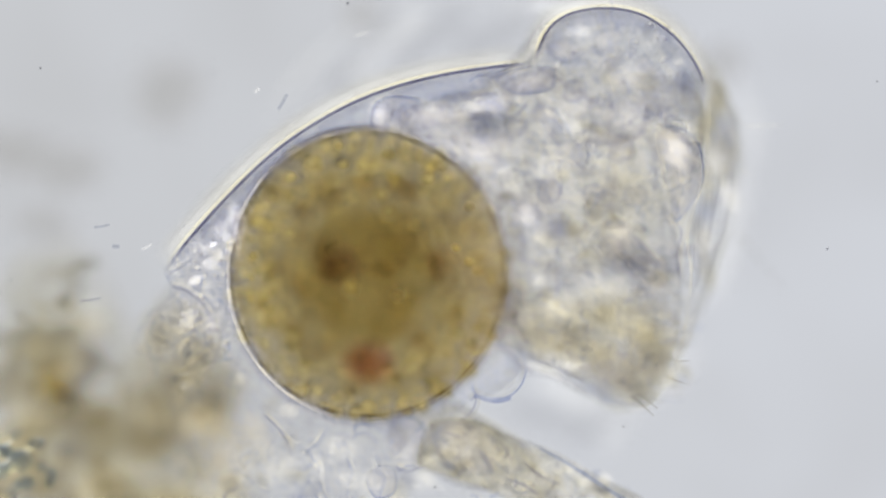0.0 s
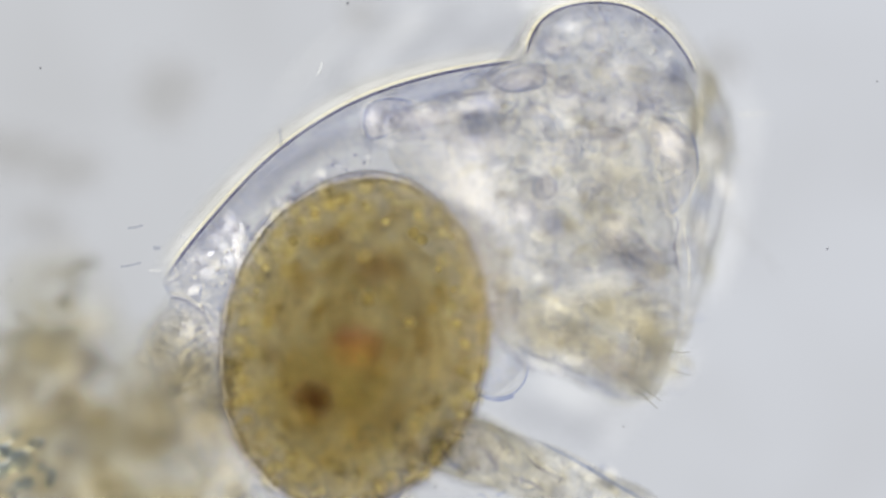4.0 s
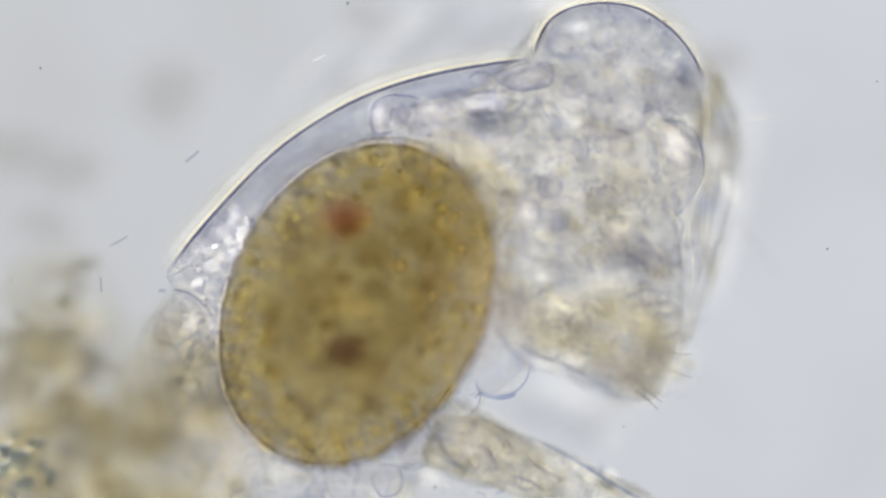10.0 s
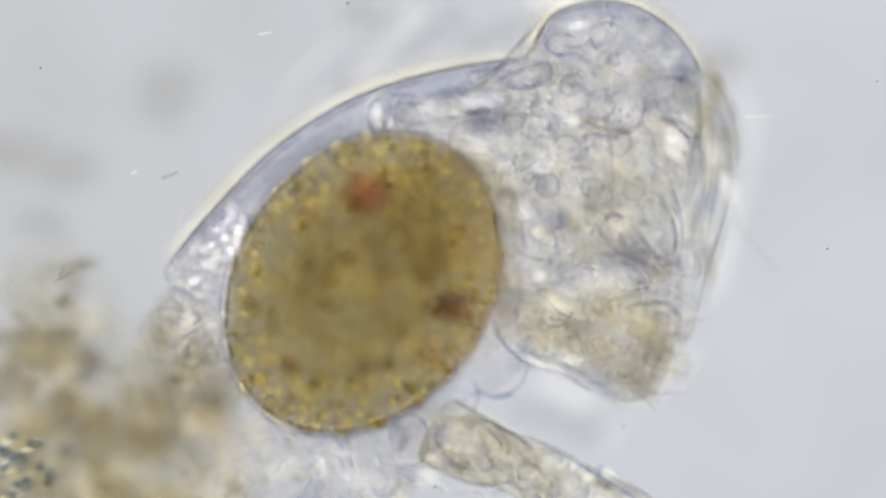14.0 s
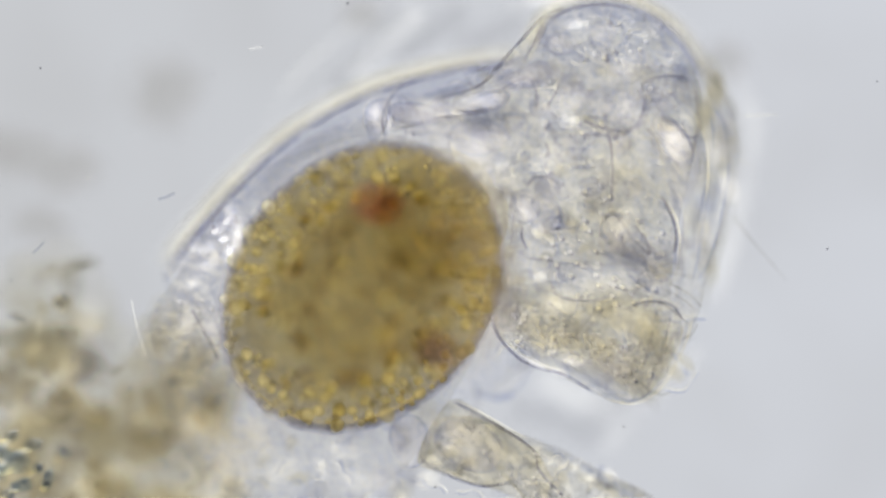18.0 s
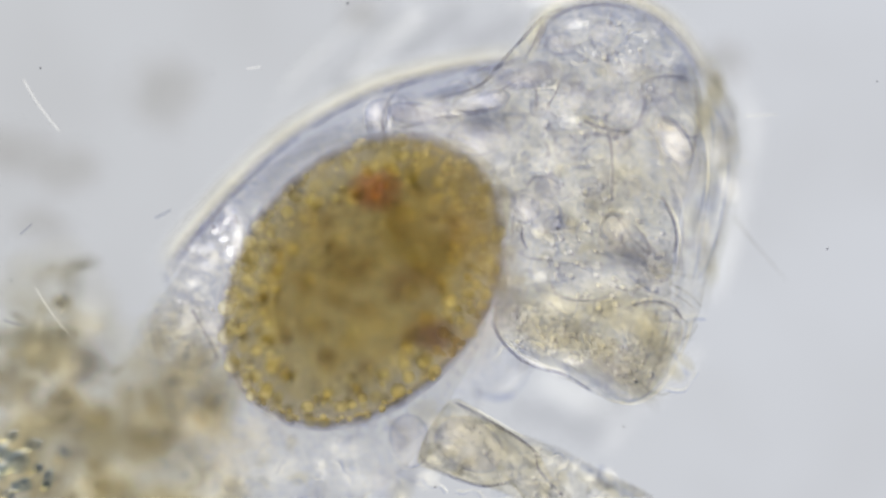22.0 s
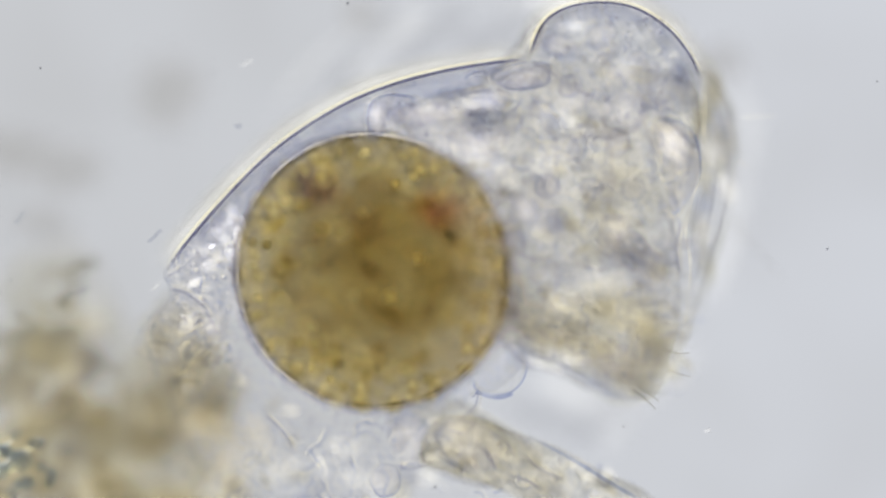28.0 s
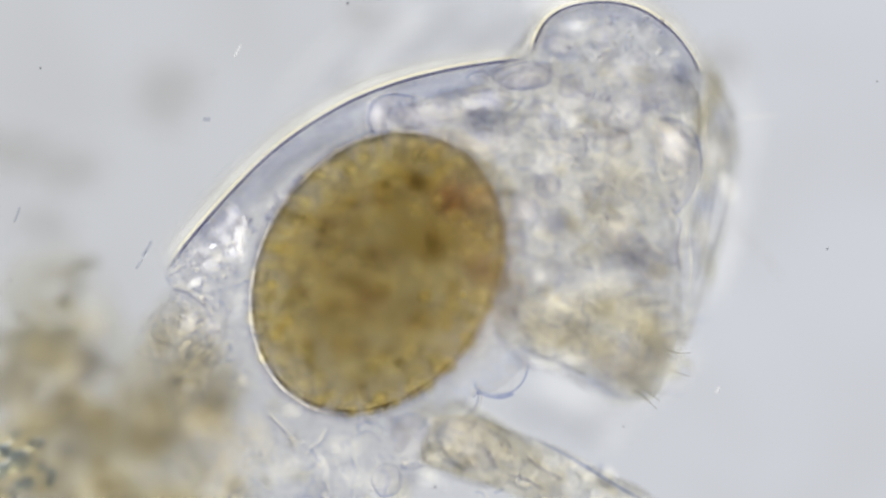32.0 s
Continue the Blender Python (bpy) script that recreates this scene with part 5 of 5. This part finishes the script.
# ---- motion ----
# seconds, the seen outline's least and greatest u, least and greatest v, and the u of its top
BALL_ROWS = (
    (0, 410, 892, 235, 737, 651), (0.6, 432, 890, 258, 742, 663), (1, 430, 886, 262, 742, 655), (1.2, 433, 891, 249, 753, 662),
    (1.6, 428, 886, 226, 784, 660), (2, 408, 862, 270, 890, 697), (2.4, 411, 871, 243, 839, 654), (3, 404, 857, 298, 900, 680),
    (3.5, 395, 861, 316, 894, 655), (5.5, 389, 855, 326, 904, 647), (6, 402, 838, 335, 900, 640), (6.5, 397, 863, 319, 881, 655),
    (7, 405, 846, 330, 892, 660), (7.5, 388, 856, 329, 881, 650), (8, 403, 859, 307, 895, 693), (8.5, 412, 886, 301, 805, 674),
    (9, 428, 870, 274, 799, 660), (9.5, 397, 885, 279, 811, 684), (10, 392, 868, 258, 820, 685), (10.5, 393, 881, 259, 781, 677),
    (11, 402, 885, 247, 775, 700), (11.5, 382, 868, 303, 781, 648), (12, 392, 866, 264, 795, 600), (12.5, 411, 875, 230, 764, 624),
    (13, 426, 888, 238, 722, 680), (13.5, 382, 878, 266, 762, 667), (14, 403, 880, 243, 762, 695), (14.5, 407, 885, 232, 733, 692),
    (16.5, 420, 875, 250, 775, 700), (17, 420, 875, 292, 805, 671), (17.5, 410, 870, 270, 766, 648), (18, 403, 878, 265, 752, 690),
    (18.5, 414, 894, 246, 722, 673), (19, 424, 885, 232, 678, 694), (19.5, 415, 881, 228, 688, 652), (20, 424, 890, 235, 685, 704),
    (20.5, 407, 885, 237, 735, 673), (21, 422, 880, 245, 710, 692), (21.5, 418, 898, 230, 710, 679), (22, 403, 880, 250, 745, 710),
    (22.5, 407, 875, 252, 792, 666), (23, 420, 873, 264, 798, 605), (23.5, 420, 884, 266, 790, 636), (24, 432, 875, 277, 746, 650),
    (24.5, 422, 884, 248, 796, 671), (25, 450, 842, 280, 845, 690), (25.5, 460, 862, 250, 820, 678), (27.5, 428, 892, 243, 716, 655),
    (28, 426, 896, 243, 718, 655), (29, 426, 897, 248, 725, 640), (30, 424, 895, 245, 716, 665), (31, 402, 892, 255, 735, 680),
    (31.5, 407, 889, 244, 750, 680), (32, 450, 885, 240, 728, 715))
# seconds, u and v of the middle of the soft corner that the ball pushes out
CORNER_ROWS = (
    (0, 650, 490), (1, 650, 500), (2, 600, 700), (3, 590, 720), (8, 600, 700), (8.5, 620, 560), (9, 648, 352), (9.5, 720, 400), (10, 792, 352), (11, 780, 345), (11.5, 720, 430), (12, 640, 530),
    (13, 700, 420), (13.5, 760, 370), (14, 792, 368), (14.5, 780, 340), (16.5, 762, 350), (17, 680, 500), (17.5, 740, 420), (18, 775, 385), (19, 785, 360), (20, 790, 362), (21, 765, 362),
    (22, 778, 368), (22.5, 700, 460), (23, 650, 540), (24, 650, 520), (24.5, 590, 700), (25, 580, 748), (25.5, 592, 738), (27.5, 690, 500), (29, 770, 420), (30, 775, 400), (31, 770, 400),
    (31.5, 780, 380), (32, 785, 350))
# seconds, u and v of two dark spots
DARK_ROWS = (
    (0, 600, 465), (0.5, 560, 560), (1, 665, 680), (1.5, 600, 660), (2, 470, 600), (2.5, 540, 690), (3, 600, 760), (6, 490, 610), (7, 750, 665), (8, 480, 580), (9, 800, 560), (10, 610, 620),
    (11, 555, 365), (12, 620, 690), (12.5, 520, 480), (13, 605, 297), (13.5, 700, 420), (14, 800, 540), (14.5, 605, 330), (16.5, 610, 398), (17, 600, 730), (18, 770, 615), (18.5, 760, 440), (19, 680, 295),
    (20, 795, 490), (21, 655, 505), (22, 768, 590), (23, 518, 635), (24, 735, 680), (25, 660, 485), (25.5, 556, 630), (28, 560, 335), (29, 735, 315), (30, 500, 410), (31, 580, 370), (32, 855, 475))
DIM_ROWS = (
    (0, 780, 460), (1, 500, 480), (2, 630, 480), (3, 650, 490), (6, 700, 430), (7, 560, 700), (8, 700, 530), (9, 600, 610), (10, 780, 500), (11, 590, 590), (12, 550, 450), (13, 565, 515),
    (14, 770, 620), (16.5, 650, 620), (17, 530, 470), (18, 700, 375), (19, 580, 570), (20, 590, 440), (21, 570, 630), (22, 722, 498), (23, 590, 550), (24, 610, 460), (25.5, 625, 385),
    (28, 640, 400), (29, 580, 500), (30, 640, 650), (31, 500, 560), (32, 650, 530))
# seconds, u and v of the red spot
RED_ROWS = (
    (0, 651, 640), (0.2, 663, 628), (0.4, 635, 537), (0.6, 629, 475), (0.8, 679, 387), (1, 729, 406), (1.2, 747, 440), (1.4, 760, 487), (1.6, 726, 556),
    (1.8, 663, 615), (2, 629, 634), (2.2, 591, 587), (2.4, 548, 556), (2.6, 551, 578), (2.8, 566, 578), (3, 626, 581), (3.5, 695, 600), (4.5, 560, 620), (5.5, 600, 650),
    (6, 672, 675), (6.2, 707, 684), (6.5, 707, 700), (6.7, 660, 731), (7, 632, 731), (7.2, 569, 706), (7.5, 504, 694), (7.7, 498, 675), (8, 532, 644),
    (8.2, 654, 662), (8.5, 701, 644), (8.7, 691, 644), (9, 679, 568), (9.2, 716, 484), (9.5, 660, 434), (9.7, 651, 350), (10, 610, 387), (10.2, 663, 387),
    (10.5, 729, 487), (10.7, 763, 506), (11, 804, 519), (11.2, 785, 534), (11.5, 772, 481), (12, 766, 509), (12.5, 754, 556), (12.7, 760, 590), (13, 766, 568),
    (13.2, 779, 544), (13.5, 741, 475), (14, 651, 344), (14.5, 640, 420), (15.5, 720, 480), (16.5, 726, 425), (17, 779, 497), (17.2, 769, 462), (17.5, 747, 406),
    (17.7, 704, 356), (18, 666, 362), (18.2, 619, 362), (18.5, 713, 403), (18.7, 735, 372), (19, 679, 294), (19.2, 754, 434), (19.5, 797, 406), (19.7, 779, 372),
    (20, 760, 350), (20.2, 729, 325), (20.5, 673, 369), (20.7, 679, 387), (21, 754, 456), (21.2, 801, 419), (21.5, 792, 372), (21.7, 757, 337), (22, 666, 337),
    (22.2, 629, 369), (22.5, 648, 366), (23, 657, 378), (23.5, 657, 378), (23.7, 688, 378), (24, 622, 475), (24.5, 566, 625), (25, 579, 690), (25.5, 663, 669),
    (26.5, 700, 560), (27.5, 685, 434), (28, 776, 372), (28.3, 813, 450), (28.6, 782, 537), (29, 738, 600), (29.3, 691, 587), (29.6, 723, 481), (30, 716, 412),
    (30.3, 754, 403), (30.6, 769, 375), (31, 797, 456), (31.2, 788, 475), (31.5, 785, 497), (31.7, 810, 412), (32, 804, 350))
# seconds, how much deeper the red spot and the dark spots lie
DEPTH_ROWS = (
    (0, 0.08, 0.1), (2, 0.16, 0.12), (3.5, 0.14, 0.12), (6, 0.16, 0.14), (8, 0.24, 0.14), (9.5, 0.16, 0.12), (11, 0.06, 0.06), (13, 0.0, 0.0), (20, 0.0, 0.0), (20.5, 0.06, 0.02), (21, 0.2, 0.05),
    (21.5, 0.06, 0.02), (22, 0.0, 0.0), (25.5, 0.06, 0.0), (27.5, 0.14, 0.12), (30, 0.22, 0.14), (32, 0.1, 0.12))
# seconds, shift in x and y (metres), turn (degrees)
BODY_ROWS = (
    (0, 0.005, -0.0075, -1.14), (1, 0.0106, -0.011, -0.87), (2, 0.009, -0.0115, -0.48), (3, 0.0028, -0.0109, -0.16), (3.5, -0.006, -0.0168, 1.0),
    (5.5, 0.0016, -0.0187, 1.04), (6, 0.0014, -0.0241, 1.4), (6.5, 0.0144, -0.0236, 0.3), (7, 0.0063, -0.0242, 1.6), (7.5, 0.012, -0.0262, 0.94),
    (8, 0.0174, -0.0257, 0.53), (8.5, 0.0204, -0.0141, -0.6), (9, 0.0115, -0.0072, -0.16), (10, 0.0129, -0.0012, -0.11), (11, 0.0064, -0.0024, 0.09),
    (12, 0.0, -0.0005, -0.2), (13, 0.002, 0.003, -0.4), (14, 0.002, 0.004, -0.2), (16.5, 0.0, 0.0, 0.0), (20, 0.001, 0.001, 0.1), (25.5, 0.0, 0.0, -0.1),
    (28, 0, 0, 0), (32, 0.004, 0.001, 0.0))


ALGA_ROWS = ((0, 95, 680, -0.65), (0.2, 101, 597, -0.3), (0.3, 104, 530, -0.1), (0.4, 102, 486, 0.1), (0.5, 82, 464, 0.16), (0.6, 93, 429, 0.17), (0.7, 135, 371, 0.17),
             (0.8, 181, 313, 0.17), (0.9, 198, 242, 0.17), (1, 181, 192, 0.17), (1.1, 140, 214, 0.17), (1.2, 126, 283, 0.17), (1.3, 132, 352, 0.17), (1.4, 91, 418, 0.17),
             (1.5, 22, 453, 0.17), (1.7, -90, 500, 0.17), (4, -300, 600, 0.2), (32, -500, 700, 0.2))


def blend(rows, t):
    for a, b in zip(rows, rows[1:]):
        if a[0] <= t <= b[0]:
            f = (t - a[0]) / (b[0] - a[0])
            return [x + (y - x) * f for x, y in zip(a, b)]
    return list(rows[-1])


def ball_turn(wide, high, lean, before):
    """The turn of the ball that shows an outline of half width wide and half height high, its top shifted by lean."""
    big, mid, small = (LONG / UNIT) ** 2, (SHORT / UNIT) ** 2, (FLAT / UNIT) ** 2
    val, vec = np.linalg.eigh(np.array(((wide ** 2, lean * high), (lean * high, high ** 2))))
    b2 = min(max(val[0], small + 900), mid - 900)
    a2 = min(max(val[1], mid + 900), big - 900)
    along = vec[:, 1] if vec[1, 1] > 0 else -vec[:, 1]
    z2 = big + mid + small - a2 - b2
    k = a2 * b2 + (a2 + b2) * z2 - big * mid - big * small - mid * small
    y2 = (a2 * b2 * z2 - big * mid * small - b2 * k) / (a2 - b2)
    x, y = math.sqrt(max(k - y2, 0)), math.sqrt(max(y2, 0))
    _, axes = np.linalg.eigh(np.array(((a2, 0, x), (0, b2, y), (x, y, z2))))
    frame_2d = np.array(((along[0], -along[1], 0), (along[1], along[0], 0), (0, 0, 1)))
    axes = frame_2d @ axes
    long_axis, mid_axis = Vector(axes[:, 2]), Vector(axes[:, 1])
    if before is not None:
        long_axis *= 1 if long_axis.dot(before.col[2]) >= 0 else -1
        mid_axis *= 1 if mid_axis.dot(before.col[0]) >= 0 else -1
    return Matrix((mid_axis, long_axis.cross(mid_axis), long_axis)).transposed()


def motions():
    walk(animal, [(t, pose(HOME.x + x, HOME.y + y, HOME.z, 0, 0, r)) for t, x, y, r in BODY_ROWS])
    times = sorted({r[0] for r in BALL_ROWS} | {r[0] for r in RED_ROWS} | {r[0] for r in CORNER_ROWS} | {8.25, 11.25, 11.75, 13.25, 13.75})
    spin, turn = Matrix.Identity(3), None
    ball_keys, core_keys, corner_keys, dark_keys, dim_keys, red_keys = [], [], [], [], [], []
    cluster_keys = [[] for _ in clusters]
    for t in times:
        _, u0, u1, v0, v1, top = blend(BALL_ROWS, t)
        u, v = (u0 + u1) / 2, (v0 + v1) / 2
        turn = ball_turn((u1 - u0) / 2, (v1 - v0) / 2, top - u, turn)
        back = turn.inverted()
        here = at(u, v, BALL_Z)
        ball_keys.append((t, Matrix.Translation(here) @ turn.to_4x4()))
        for keys, rows, z in ((corner_keys, CORNER_ROWS, 0.0), (dark_keys, DARK_ROWS, -0.18), (dim_keys, DIM_ROWS, -0.22), (red_keys, RED_ROWS, -0.12)):
            _, su, sv = blend(rows, t)
            if keys is corner_keys:
                z = -0.22 * max(0.0, 1 - math.hypot(su - u, sv - v) / 190)
            else:
                z -= blend(DEPTH_ROWS, t)[1 if keys is red_keys else 2]
            keys.append((t, Matrix.Translation(back @ (at(su, sv, BALL_Z + z) - here)) @ back.to_4x4()))
        val, vec = np.linalg.eigh(np.array((((u1 - u0) ** 2 / 4, (top - u) * (v1 - v0) / 2), ((top - u) * (v1 - v0) / 2, (v1 - v0) ** 2 / 4))))
        root = vec @ np.diag(np.sqrt(np.maximum(val, 1))) @ vec.T
        for k, keys in enumerate(cluster_keys):
            a = math.tau * k / len(clusters) + 0.2 * t
            rim = root @ np.array((math.cos(a), math.sin(a)))
            out = np.linalg.solve(root, np.array((math.cos(a), math.sin(a))))
            rim *= 1 - 26 / math.hypot(rim[0], rim[1])
            keys.append((t, Matrix.Translation(back @ (at(u + rim[0], v - rim[1], BALL_Z - 0.05) - here)) @ (back @ Matrix.Rotation(math.atan2(out[1], out[0]) - math.pi / 2, 3, "Z")).to_4x4()))
        _, ru, rv = blend(RED_ROWS, t)
        aim = Vector((ru - u, v - rv, 0)) * UNIT / SPOT_R
        if aim.length > 0.96:
            aim *= 0.96 / aim.length
        aim.z = -math.sqrt(1 - aim.length_squared)
        spin = (spin @ RED_DIR).rotation_difference(aim).to_matrix() @ spin
        core_keys.append((t, (back @ spin).to_4x4()))
    walk(alga, [(t, Matrix.Translation(at(u, v, z)) @ pose(0, 0, 0, 0, 0, 60 * t if t < 2 else 120)) for t, u, v, z in ALGA_ROWS])
    for speck in dust:
        x, y, z = speck.location
        walk(speck, [(t, pose(x, y, FOCUS + 0.02 + dz)) for t, dz in FOCUS_ROWS])
    for rod, rows in rods:
        walk(rod, [(t, Matrix.Translation(at(u, v, 0.31 + blend(FOCUS_ROWS, t)[1])) @ pose(0, 0, 0, 0, 0, a)) for t, u, v, a in rows])
    walk(ball, ball_keys)
    walk(core, core_keys)
    for k, cluster in enumerate(clusters):
        walk(cluster, cluster_keys[k])
    walk(corner, corner_keys)
    walk(dark_spot, dark_keys)
    walk(dim_spot, dim_keys)
    walk(red_spot, red_keys)


motions()
